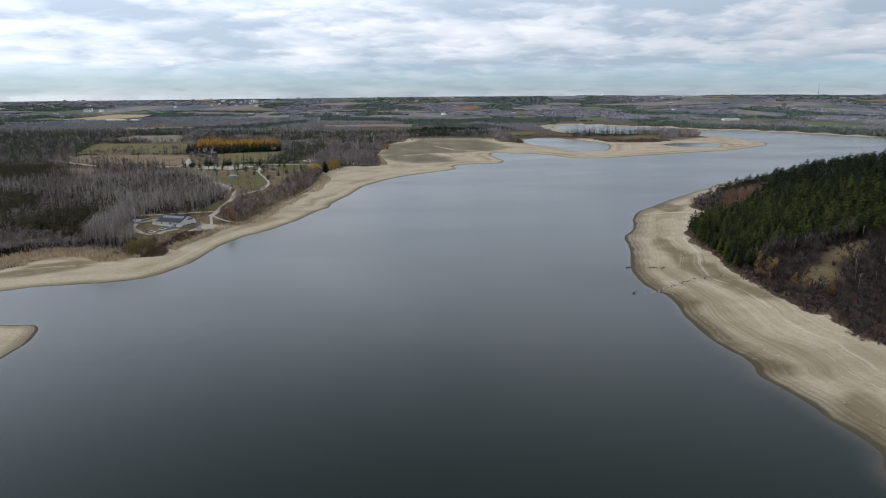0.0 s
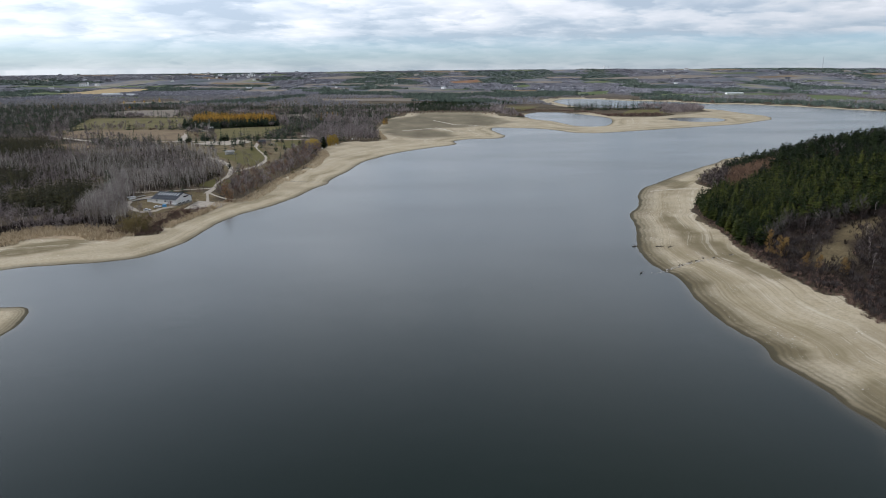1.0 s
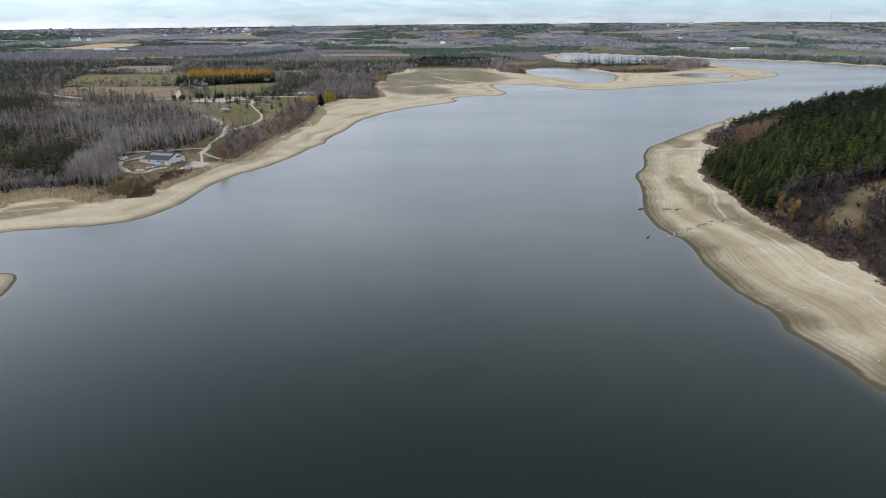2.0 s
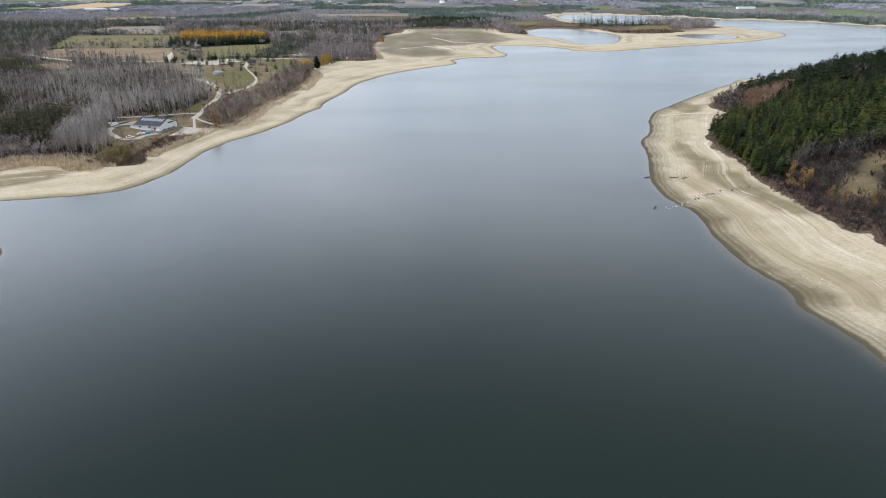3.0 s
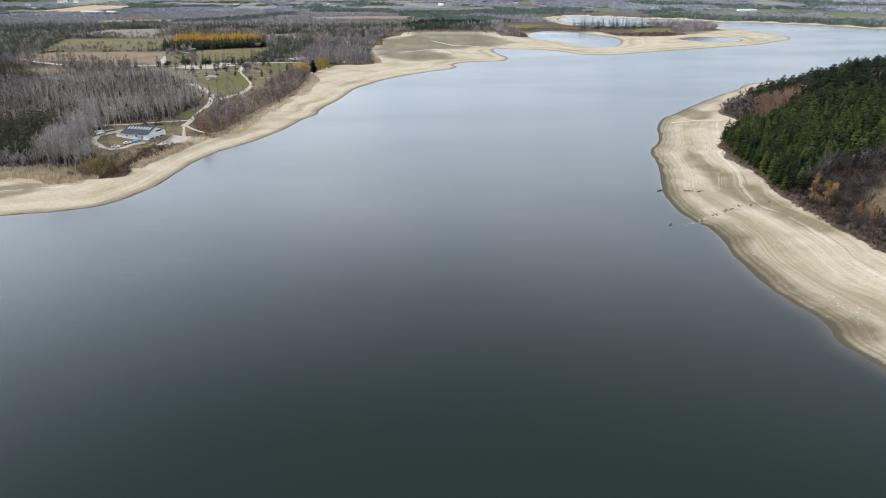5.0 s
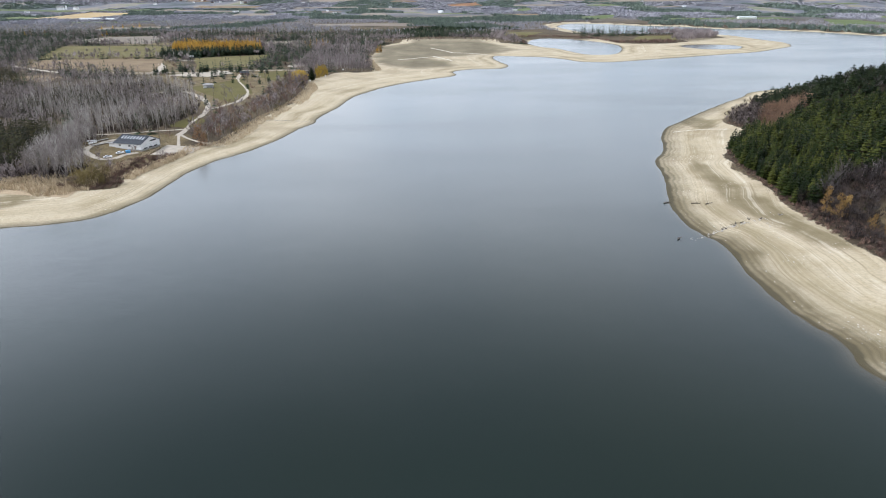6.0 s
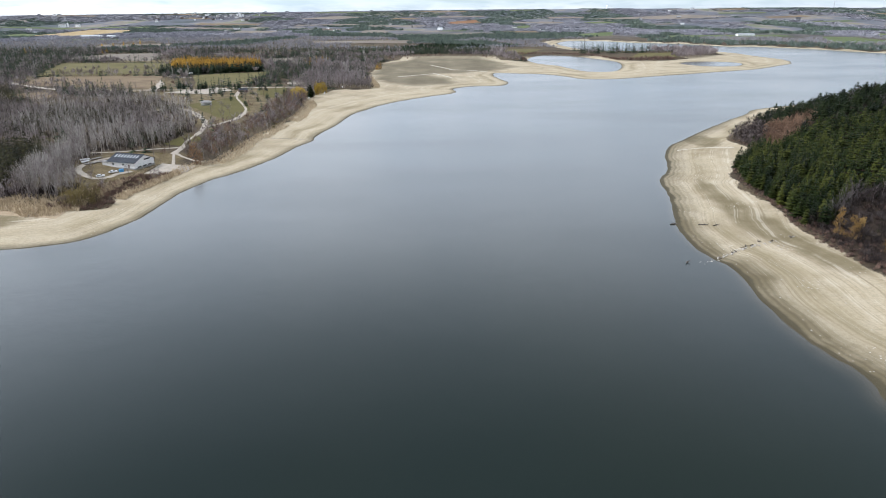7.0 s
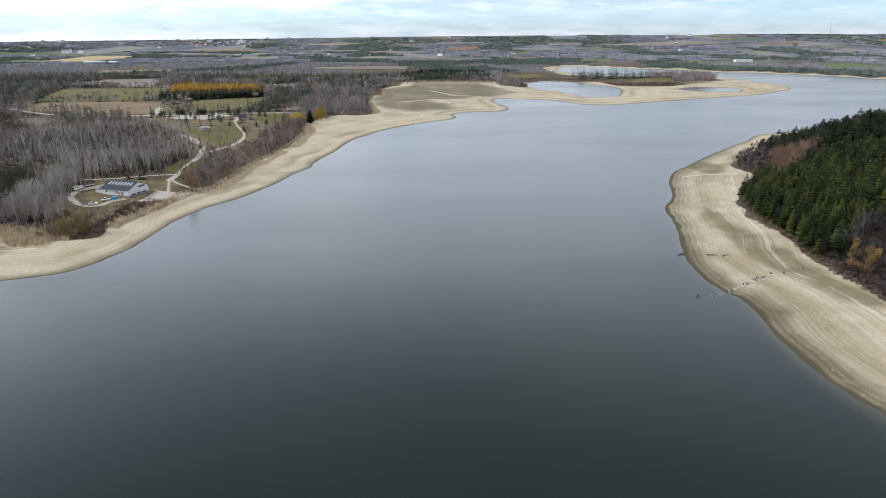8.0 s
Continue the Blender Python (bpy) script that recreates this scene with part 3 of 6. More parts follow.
def merged(pieces):
    vs, fs, n = [], [], 0
    for v, f in pieces:
        vs.append(np.asarray(v, float))
        fs.append(np.asarray(f, int) + n)
        n += len(v)
    return np.concatenate(vs), np.concatenate(fs)


def conifer(rng, h, r, whorls, boughs, base=0.12, droop=0.25, power=0.8, tufts=True, sides=5):
    """Trunk and crown of a conifer: whorls of drooping boughs that shorten to the top."""
    trunk = tube((0, 0, -0.3), (0, 0, h * 0.96), 0.018 * h, 0.002 * h, sides)
    pieces = []
    for i in range(whorls):
        u = (i + rng.random() * 0.6) / whorls
        z = h * (base + (1 - base) * u * 0.97)
        length = r * (1 - u) ** power * (0.8 + 0.4 * rng.random()) + 0.1 * r
        turn = rng.random() * 6.28
        for k in range(boughs):
            w = turn + 6.283 * (k + rng.random() * 0.6) / boughs
            L = length * (0.7 + 0.5 * rng.random())
            o, s = np.array((math.cos(w), math.sin(w), 0)), np.array((-math.sin(w), math.cos(w), 0))
            up = np.array((0, 0, 1.0))
            root = up * (z + 0.12 * L)
            tip = root + o * L - up * droop * L * (0.6 + rng.random())
            half = L * (0.30 + 0.15 * rng.random())
            mid = root + o * L * 0.55
            a, b = mid + s * half - up * L * 0.22, mid - s * half - up * L * 0.22
            pieces.append(([root, a, tip, b], [(0, 1, 2), (0, 2, 3)]))
            if tufts:
                c = root + o * L * 0.62
                pieces.append(([c - s * half * 0.5, c + s * half * 0.5, c + o * L * 0.3 + up * L * 0.30], [(0, 1, 2)]))
    t = h * 1.02
    q = r * 0.14
    pieces.append(([(0, 0, t), (q, 0, h * 0.86), (-q / 2, q, h * 0.86), (-q / 2, -q, h * 0.86)], [(0, 1, 2), (0, 2, 3), (0, 3, 1)]))
    return {"trunk": trunk, "crown": merged(pieces)}


def bare_tree(rng, h, spread, limbs, twigs, lean=0.35, start=0.3, thick=0.012, tw=0.045):
    """A leafless tree: trunk, rising limbs and a haze of twigs."""
    bend = np.array((rng.normal() * 0.03 * h, rng.normal() * 0.03 * h, 0))
    top = np.array((0, 0, h * 0.92)) + bend
    trunk = merged([tube((0, 0, -0.3), top * 0.5, thick * h, thick * h * 0.65, 4), tube(top * 0.5, top, thick * h * 0.65, thick * h * 0.15, 4)])
    pieces = []
    for i in range(limbs):
        u = start + (0.93 - start) * (i + rng.random()) / limbs
        root = top * u
        w = rng.random() * 6.283
        L = spread * (1.15 - 0.75 * u) * (0.6 + 0.6 * rng.random())
        o = np.array((math.cos(w), math.sin(w), 0))
        tip = root + o * L + np.array((0, 0, L * (0.6 + lean + rng.random() * 0.8)))
        pieces.append(tube(root, tip, thick * h * 0.32, 0.02, 3))
        for _ in range(max(1, twigs // limbs)):
            s = 0.3 + 0.7 * rng.random()
            a = root + (tip - root) * s
            d = o * (0.2 + rng.random()) + np.array((rng.normal() * 0.6, rng.normal() * 0.6, 0.7 + rng.random()))
            b = a + d / np.linalg.norm(d) * spread * (0.35 + 0.4 * rng.random())
            n = np.array((rng.normal(), rng.normal(), rng.normal() * 0.3))
            n *= tw / np.linalg.norm(n)
            pieces.append(([a - n, a + n, b], [(0, 1, 2)]))
    return {"trunk": trunk, "crown": merged(pieces)}


def leafy_tree(rng, h, r, leaves, size=0.45, base=0.25, narrow=1.0):
    """A broad tree that still holds leaves: trunk, limbs and lumps of small leaves with gaps."""
    pieces = [tube((0, 0, -0.3), (0, 0, h * 0.55), 0.022 * h, 0.012 * h, 5)]
    lumps = []
    for i in range(9):
        w, u = rng.random() * 6.283, rng.random()
        z = h * (base + (0.95 - base) * (i + u) / 9)
        rr = r * narrow * math.sin(math.pi * min(0.97, 0.22 + 0.75 * (i + u) / 9)) * 0.75
        c = np.array((math.cos(w) * rr * 0.7, math.sin(w) * rr * 0.7, z))
        lumps.append((c, r * (0.32 + 0.2 * rng.random())))
        pieces.append(tube((0, 0, z * 0.55), c, 0.008 * h, 0.02, 3))
    crown = []
    for i in range(leaves):
        c, q = lumps[i % 9]
        d = rng.normal(size=3)
        d /= np.linalg.norm(d)
        p = c + d * q * (0.55 + 0.5 * rng.random()) * (1, 1, 1.15)
        e1, e2 = rng.normal(size=3), rng.normal(size=3)
        s = size * (0.6 + 0.8 * rng.random())
        crown.append(([p, p + e1 / np.linalg.norm(e1) * s, p + e2 / np.linalg.norm(e2) * s], [(0, 1, 2)]))
    return {"trunk": merged(pieces), "crown": merged(crown)}


def bush(rng, h, r, stems, tw=0.05):
    """A leafless bush: stems that fan out from the ground."""
    pieces = []
    for _ in range(stems):
        w, q = rng.random() * 6.283, r * math.sqrt(rng.random())
        a = np.array((math.cos(w) * q * 0.35, math.sin(w) * q * 0.35, -0.1))
        b = np.array((math.cos(w) * q, math.sin(w) * q, h * (1 - 0.45 * (q / r) ** 2) * (0.65 + 0.4 * rng.random())))
        n = np.array((-math.sin(w + rng.normal()), math.cos(w + rng.normal()), 0)) * tw
        m = a + (b - a) * 0.55 + rng.normal(size=3) * 0.12
        pieces.append(([a - n, a + n, m + n, m - n, b], [(0, 1, 2), (0, 2, 3), (3, 2, 4)]))
        t = m + rng.normal(size=3) * 0.5 + (0, 0, 0.5 * h * 0.5)
        pieces.append(([m - n, m + n, t], [(0, 1, 2)]))
    return {"crown": merged(pieces)}


def feather(rng, h, r, blades):
    """A bare tree at middle distance: upright ragged strokes in a rounded outline, on a thin stem."""
    pieces = [tube((0, 0, -0.3), (0, 0, h * 0.8), 0.14, 0.04, 3)]
    for i in range(blades):
        w, q = rng.random() * 6.283, r * math.sqrt(rng.random())
        z0 = h * (0.15 + 0.4 * rng.random())
        z1 = h * (1 - 0.35 * (q / r) ** 2) * (0.78 + 0.25 * rng.random())
        a, b = w + rng.normal() * 0.3, rng.random() * 6.283
        n = np.array((math.cos(b), math.sin(b), 0)) * (0.20 + 0.26 * rng.random())
        p0 = np.array((math.cos(w) * q * 0.45, math.sin(w) * q * 0.45, z0))
        p1 = np.array((math.cos(a) * q, math.sin(a) * q, z1))
        m = (p0 + p1) / 2
        pieces.append(([p0, m + n, p1, m - n], [(0, 1, 2), (0, 2, 3)]))
    return {"crown": merged(pieces)}


def tuft(rng, h, r, blades):
    """A far bare crown: a loose heap of upright shreds."""
    v, f = [], []
    for i in range(blades):
        w, q = rng.random() * 6.283, r * math.sqrt(rng.random())
        top = h * (1 - 0.45 * (q / r) ** 2) * (0.7 + 0.35 * rng.random())
        b = rng.random() * 6.283
        n = np.array((math.cos(b), math.sin(b), 0)) * r * (0.16 + 0.2 * rng.random())
        c = np.array((math.cos(w) * q, math.sin(w) * q, 0))
        up = np.array((rng.normal() * 0.55 * r, rng.normal() * 0.55 * r, top * 0.9))
        v += [c - n + (0, 0, top * 0.15 * rng.random()), c + n + (0, 0, top * 0.15), c + up + n * 0.5, c + up * 0.95 - n * 0.4]
        f += [(4 * i, 4 * i + 1, 4 * i + 2), (4 * i, 4 * i + 2, 4 * i + 3)]
    return {"crown": (np.array(v), np.array(f))}


PR = np.random.default_rng(11)
PINES = [conifer(PR, h, 2.3 + 0.3 * PR.random(), 9, 7, 0.06, 0.18, 0.62) for h in (8, 9, 9.8, 10.5)]
PINES_LITE = [conifer(PR, h, 2.5, 5, 5, 0.35, 0.18, 0.62, True, 3) for h in (8, 9, 10.5)]
SPRUCES = [conifer(PR, h, 2.5, 9, 6, 0.05, 0.35, 0.95) for h in (10, 13, 16)]
SPRUCES_LITE = [conifer(PR, h, 3.2, 5, 4, 0.05, 0.35, 0.8, False, 3) for h in (10, 12, 15)]
CEDARS_LITE = [conifer(PR, h, 2.2, 6, 5, 0.05, 0.4, 0.6, False, 3) for h in (8.5, 10, 11.5)]
ASPENS = [bare_tree(PR, h, 2.6, 16, 100, 0.6, 0.30, 0.010, 0.07) for h in (12.5, 14, 15.5, 16.5)]
ASPENS_LITE = [bare_tree(PR, h, 2.7, 8, 40, 0.6, 0.35, 0.014, 0.10) for h in (11.5, 13.5, 15)]
ROUND_BARE = [bare_tree(PR, h, 4.2, 14, 110, 0.15, 0.15, 0.012, 0.08) for h in (7.5, 9, 10.5)]
ROUND_LITE = [bare_tree(PR, h, 4.0, 7, 70, 0.15, 0.12, 0.013, 0.13) for h in (6.5, 8, 10)]
BUSHES_LITE = [bush(PR, h, r, 13, 0.1) for h, r in ((2.4, 2.2), (3.2, 2.6), (4.0, 2.8))]
BUSHES = [bush(PR, h, r, 46) for h, r in ((2.4, 2.2), (3.2, 2.6), (4.0, 2.8))]
FEATHERS = [feather(PR, h, 3.9, 17) for h in (9, 11, 13)]
FEATHERS_LITE = [feather(PR, h, 4.2, 9) for h in (8, 9.5, 11)]
FAR_BARE = [tuft(PR, h, 5.5, 13) for h in (8, 9.5, 11)]
FAR_CONE = [tuft(PR, h, 3.8, 12) for h in (10, 12, 14)]
LARCHES = [conifer(PR, h, 3.9, 9, 7, 0.12, 0.12, 0.85) for h in (14.5, 16, 18)]
SPRUCES_WIDE = [conifer(PR, h, 4.2, 7, 6, 0.03, 0.3, 0.75) for h in (11, 12.5, 14)]
OLD_PINES = [conifer(PR, h, r, 7, 7, 0.2, 0.05, 0.42, True, 3) for h, r in ((10, 2.9), (12, 3.4), (14, 3.6))]
BROOMS = [bare_tree(PR, h, 3.6, 22, 150, 1.5, 0.08, 0.009, 0.06) for h in (11, 12.5, 14)]
ROUND_GREY = [bare_tree(PR, h, 4.6, 20, 210, 0.3, 0.08, 0.011, 0.07) for h in (9, 10.5)]


# ---- plants: planting ----
def scatter(rng, x0, x1, y0, y1, spacing):
    """Points on a jittered grid."""
    gx, gy = np.meshgrid(np.arange(x0, x1, spacing), np.arange(y0, y1, spacing))
    gx, gy = gx.ravel(), gy.ravel()
    return gx + (rng.random(gx.size) - 0.5) * spacing * 0.95, gy + (rng.random(gx.size) - 0.5) * spacing * 0.95


def within(x, y, poly):
    return signed(x, y, np.array(poly, float)) > 0


def seen_from_lake(x, y):
    """The country ahead, to both sides of the lake."""
    return (y > 60) & (np.abs(x) < 0.74 * y + 130)


def stand(name, label, protos, materials, x, y, rng, size=(0.8, 1.2), tall=(0.85, 1.15), category="trees", sink=0.0):
    """Many plants joined into one mesh."""
    x, y = np.asarray(x, float), np.asarray(y, float)
    if len(x) == 0:
        return None
    z = height(x, y) - sink
    which = rng.integers(0, len(protos), len(x))
    turn, sc, tl, tint = rng.random(len(x)) * 6.283, rng.uniform(*size, len(x)), rng.uniform(*tall, len(x)), rng.random(len(x))
    V, F, M, T, n = [], [], [], [], 0
    for p, proto in enumerate(protos):
        k = np.where(which == p)[0]
        if not len(k):
            continue
        for slot, key in enumerate(("trunk", "crown")):
            if key not in proto:
                continue
            v, f = proto[key]
            c, s = np.cos(turn[k])[:, None], np.sin(turn[k])[:, None]
            X = (v[None, :, 0] * c - v[None, :, 1] * s) * sc[k][:, None] + x[k][:, None]
            Y = (v[None, :, 0] * s + v[None, :, 1] * c) * sc[k][:, None] + y[k][:, None]
            Z = v[None, :, 2] * (sc[k] * tl[k])[:, None] + z[k][:, None]
            V.append(np.stack([X, Y, Z], -1).reshape(-1, 3))
            F.append((f[None] + (np.arange(len(k)) * len(v))[:, None, None] + n).reshape(-1, 3))
            M.append(np.full(len(k) * len(f), min(slot, len(materials) - 1)))
            T.append(np.repeat(tint[k], len(v)))
            n += len(k) * len(v)
    me = mesh_from(name, np.concatenate(V), np.concatenate(F), materials, {"tint": np.concatenate(T)}, np.concatenate(M))
    return tagged(new(name, me), label, category, kind="stuff")


def part(name, shape, mat, parent, label=""):
    """One mesh under a thing or under a part; shape is a bmesh, or arrays of corners and triangles."""
    if isinstance(shape, tuple):
        me = mesh_from(name, shape[0], shape[1], [mat])
    else:
        me = bpy.data.meshes.new(name)
        shape.to_mesh(me)
        shape.free()
        me.materials.append(mat)
    ob = new(name, me)
    ob.parent = parent
    if label:
        ob["label"] = label
    return ob


def plant_masters(name, label, protos, mats, category="tree", group=""):
    out = []
    for proto in protos:
        if "trunk" not in proto:
            root = tagged(new(name, mesh_from(name, *proto["crown"], [mats[1]])), label, category, group)
        else:
            root = tagged(new(name), label, category, group)
            part("trunk", proto["trunk"], mats[0], root)
            part("crown", proto["crown"], mats[1], root)
        out.append(root)
    return out


def plant(masters, x, y, rng, size=(0.85, 1.2)):
    """Single plants, each a thing of its own; the first ones are the masters themselves."""
    x, y = np.asarray(x, float), np.asarray(y, float)
    z = height(x, y)
    for i in range(len(x)):
        m = pose(x[i], y[i], z[i], rng.normal() * 1.5, rng.normal() * 1.5, rng.random() * 360) @ Matrix.Diagonal((*[rng.uniform(*size)] * 2, rng.uniform(*size), 1))
        if i < len(masters):
            masters[i].matrix_basis = m
        else:
            src = masters[i % len(masters)]
            keep = src.scale.copy()
            src.scale = (1, 1, 1)
            copy_thing(src, m)
            src.scale = keep


def split_near(x, y, d, count):
    """The count points with the smallest d, and the rest."""
    o = np.argsort(d)
    return (x[o[:count]], y[o[:count]]), (x[o[count:]], y[o[count:]])


# ---- fields, lawns, tracks ----
FIELDS = []


def field(corners, mat, label, lift=0.25, name="field"):
    """A patch of open ground between four corners, laid over the ground sheet."""
    c = np.array(corners, float)
    size = max(np.hypot(*(c[1] - c[0])), np.hypot(*(c[2] - c[1])))
    r = np.hypot(*c.mean(0))
    n = int(np.clip(size / 9, 4, 26))
    u, v = np.meshgrid(np.linspace(0, 1, n + 1), np.linspace(0, 1, n + 1))
    u, v = u.ravel()[:, None], v.ravel()[:, None]
    p = (c[0] * (1 - u) + c[1] * u) * (1 - v) + (c[3] * (1 - u) + c[2] * u) * v
    wob = size * 0.03
    p = p + np.stack([value_noise(p[:, 0], p[:, 1], size * 0.2, 31) - 0.5, value_noise(p[:, 0], p[:, 1], size * 0.2, 57) - 0.5], 1) * 2 * wob
    z = height(p[:, 0], p[:, 1]) + lift + max(0, r - 900) * 0.00035
    i = np.arange((n + 1) ** 2).reshape(n + 1, n + 1)
    q = np.stack([i[:-1, :-1], i[:-1, 1:], i[1:, 1:], i[1:, :-1]], -1).reshape(-1, 4)
    FIELDS.append(c)
    return structure(name, mesh_from(name, np.column_stack([p, z]), q, [mat], smooth_shade=True), label, "field")


def track(points, width, mat, label, name="gravel_track", lift=0.22):
    """A winding strip of road over the ground."""
    line = smooth(points, 5.0, False)
    d = np.gradient(line, axis=0)
    d /= np.linalg.norm(d, axis=1)[:, None] + 1e-9
    s = np.stack([-d[:, 1], d[:, 0]], 1)
    w = width * (0.5 + 0.07 * np.sin(np.arange(len(line)) * 1.7))[:, None]
    rows = [line + s * w * k for k in (-1, -0.35, 0.35, 1)]
    p = np.stack(rows, 1).reshape(-1, 2)
    z = height(p[:, 0], p[:, 1]) + lift
    z = z.reshape(-1, 4)
    z[:, 1:3] += 0.06
    z[:, 0] -= 0.12
    z[:, 3] -= 0.12
    i = np.arange(len(line) * 4).reshape(-1, 4)
    q = np.stack([i[:-1, :-1], i[:-1, 1:], i[1:, 1:], i[1:, :-1]], -1).reshape(-1, 4)
    TRACKS.append((line, width))
    return structure(name, mesh_from(name, np.column_stack([p, z.ravel()]), q, [mat], smooth_shade=True), label, "track")


TRACKS = []
field([(-545, 975), (-405, 1010), (-455, 1215), (-625, 1190)], GRASS, "olive rough meadow between hedges beside a farm road", name="meadow")
field([(-515, 905), (-345, 870), (-375, 985), (-530, 960)], SCRUB, "brown weedy pasture dotted with low scrub", name="pasture")
field([(-507, 868), (-335, 838), (-347, 872), (-513, 903)], SCRUB, "brown weedy pasture along the park road", name="pasture")
field([(-695, 1290), (-500, 1236), (-553, 1455), (-660, 1430)], TAN, "purple-brown fallow strip behind the meadow", name="fallow_field")
field([(-543, 1222), (-458, 1224), (-481, 1272), (-562, 1240)], DRYGRASS, "yellow-olive grass strip behind the meadow", name="meadow")
field([(-328, 1298), (-294, 1206), (-230, 1238), (-256, 1350)], TAN, "purple-brown fallow field beyond the larches", name="fallow_field")
field([(-194, 897), (-182, 878), (-164, 897), (-177, 938)], GRAVEL, "bare gravel patch among the trees", name="gravel_yard")
field([(-470, 760), (-410, 742), (-395, 775), (-440, 800)], SCRUB, "brown scrub grass beside the park road", name="pasture")
field([(-290, 860), (-235, 890), (-245, 1050), (-345, 995)], GRASS, "green-brown grass field before a larch plantation", name="meadow")
field([(-245, 700), (-180, 610), (-172, 665), (-215, 775)], LAWN, "mown park lawn inside a looping drive", name="lawn")
field([(-212, 800), (-165, 745), (-155, 800), (-185, 850)], LAWN, "mown grass behind the sand beach", name="lawn")
field([(-190, 505), (-172, 500), (-171, 530), (-186, 545)], LAWN, "small patch of mown grass beside the drive", name="lawn")
field([(-1573, 2400), (-1340, 2330), (-1330, 2480), (-1560, 2650)], CROP, "distant green field", name="field")
field([(-1430, 2480), (-1170, 2330), (-1240, 2900), (-1440, 2920)], STRAW, "distant golden stubble field", name="field")
field([(-790, 2560), (-600, 2520), (-640, 2880), (-820, 2920)], TAN, "distant pale ploughed field", name="field")
field([(-300, 2600), (-180, 2540), (-220, 2930), (-310, 2900)], TAN, "distant pale dry field", name="field")
field([(-186, 2280), (110, 2350), (117, 2490), (-190, 2400)], TAN, "pale strip of dry field beyond the woods", name="field")
field([(50, 3380), (210, 3450), (195, 3690), (40, 3540)], RUSTFIELD, "distant russet brush field", name="field")
field([(307, 2880), (402, 3030), (419, 3250), (310, 3110)], CROP, "distant green field", name="field")
field([(445, 2200), (565, 2290), (650, 2580), (469, 2400)], CROP, "green field beside white farmhouses", name="field")
field([(980, 1760), (1150, 1720), (1180, 2000), (1110, 2060)], CROP, "green field behind the far shore", name="field")
field([(1259, 2010), (1380, 2130), (1424, 2270), (1285, 2100)], CROP, "green field behind the far shore", name="field")
field([(-772, 3795), (-566, 3748), (-400, 3908), (-573, 4017)], TAN, "distant pale field on a rise", name="field")
field([(735, 3650), (1215, 3529), (1545, 3631), (1317, 3825)], TAN, "distant pale open fields", name="field")
field([(345, 1300), (447, 1330), (470, 1440), (400, 1430)], GRASS, "rough grass on the low island", name="rough_grass")
field([(116, 1390), (160, 1430), (228, 1560), (158, 1600)], GRASS, "rough grass on the far peninsula", name="rough_grass")
field([(-300, 337), (-214, 354), (-212, 370), (-300, 352)], REEDLITTER, "pale dead reed litter under the reeds", 0.12, "reed_litter")
field([(-214, 354), (-176, 347), (-177, 362), (-212, 370)], REEDLITTER, "pale dead reed litter under the reeds", 0.12, "reed_litter")
field([(-170, 384), (-161, 384), (-150, 440), (-157, 444)], REEDLITTER, "pale dead reed litter along the beach", 0.12, "reed_litter")
FR = np.random.default_rng(5)
for _ in range(110):
    r, a = FR.uniform(1900, 4700), FR.uniform(-0.66, 0.66)
    cx, cy = r * math.sin(a), r * math.cos(a)
    if not within([cx], [cy], LAND_LINE)[0] or signed([cx], [cy], LAND_LINE)[0] < 350:
        continue
    if any(np.hypot(*(f.mean(0) - (cx, cy))) < 260 for f in FIELDS):
        continue
    w, d, t = FR.uniform(40, 190), FR.uniform(25, 70), FR.uniform(-0.3, 0.3)
    cs, sn = math.cos(t), math.sin(t)
    mat, word = ((TAN, "pale dry"), (CROP, "green"), (SCRUB, "brown"), (SCRUB, "brown"), (TAN, "pale dry"))[int(FR.integers(0, 5))]
    field([(cx + i * w * cs - j * d * sn, cy + i * w * sn + j * d * cs) for i, j in ((-1, -1), (1, -1), (1, 1), (-1, 1))], mat, f"distant {word} farm field among woods", name="field")

track([(-530, 893), (-476, 850), (-430, 822), (-390, 822), (-338, 824), (-300, 824), (-276, 828), (-240, 846), (-200, 850), (-150, 845)], 7, GRAVEL, "pale gravel park road between trees", name="gravel_road")
track([(-330, 832), (-341, 880), (-375, 955), (-362, 982), (-337, 965), (-318, 985)], 9, GRAVEL, "pale gravel turning loop in a field")
track([(-163, 452), (-168, 466), (-173, 480)], 1.8, GRAVEL, "narrow worn path from the drive to the boathouse apron")
track([(-173, 478), (-174, 497), (-178, 515), (-180, 539), (-183, 564), (-195, 605), (-212, 632)], 3.8, GRAVEL, "grey drive from the boathouse into the park")
track([(-183, 575), (-178, 592), (-173, 614), (-174, 640), (-180, 672), (-195, 712), (-212, 755), (-222, 790), (-228, 835)], 4.6, GRAVEL, "pale curving drive round the park lawn")
track([(-174, 497), (-190, 490), (-207, 482), (-225, 478)], 2.6, GRAVEL, "narrow gravel path behind the boathouse")
track([(-203, 622), (-220, 650), (-238, 672), (-255, 668), (-262, 650)], 5, GRAVEL, "gravel loop at the wood's edge")
track([(-173, 482), (-166, 474), (-156, 466), (-146, 462)], 2, GRAVEL, "gravel spur onto the beach")
track([(-180, 434), (-185, 427), (-186, 420), (-192, 415), (-201, 422), (-208, 430), (-212, 441), (-211, 452), (-206, 463), (-196, 470)], 3.6, GRAVEL, "gravel loop round the boathouse yard")
field([(-306, 800), (-255, 786), (-236, 822), (-262, 850)], GRAVEL, "pale gravel car park", name="gravel_yard")
field([(-171, 429), (-150, 437), (-149, 452), (-171, 454)], GRAVEL, "pale gravel apron before the boathouse doors", name="gravel_yard")


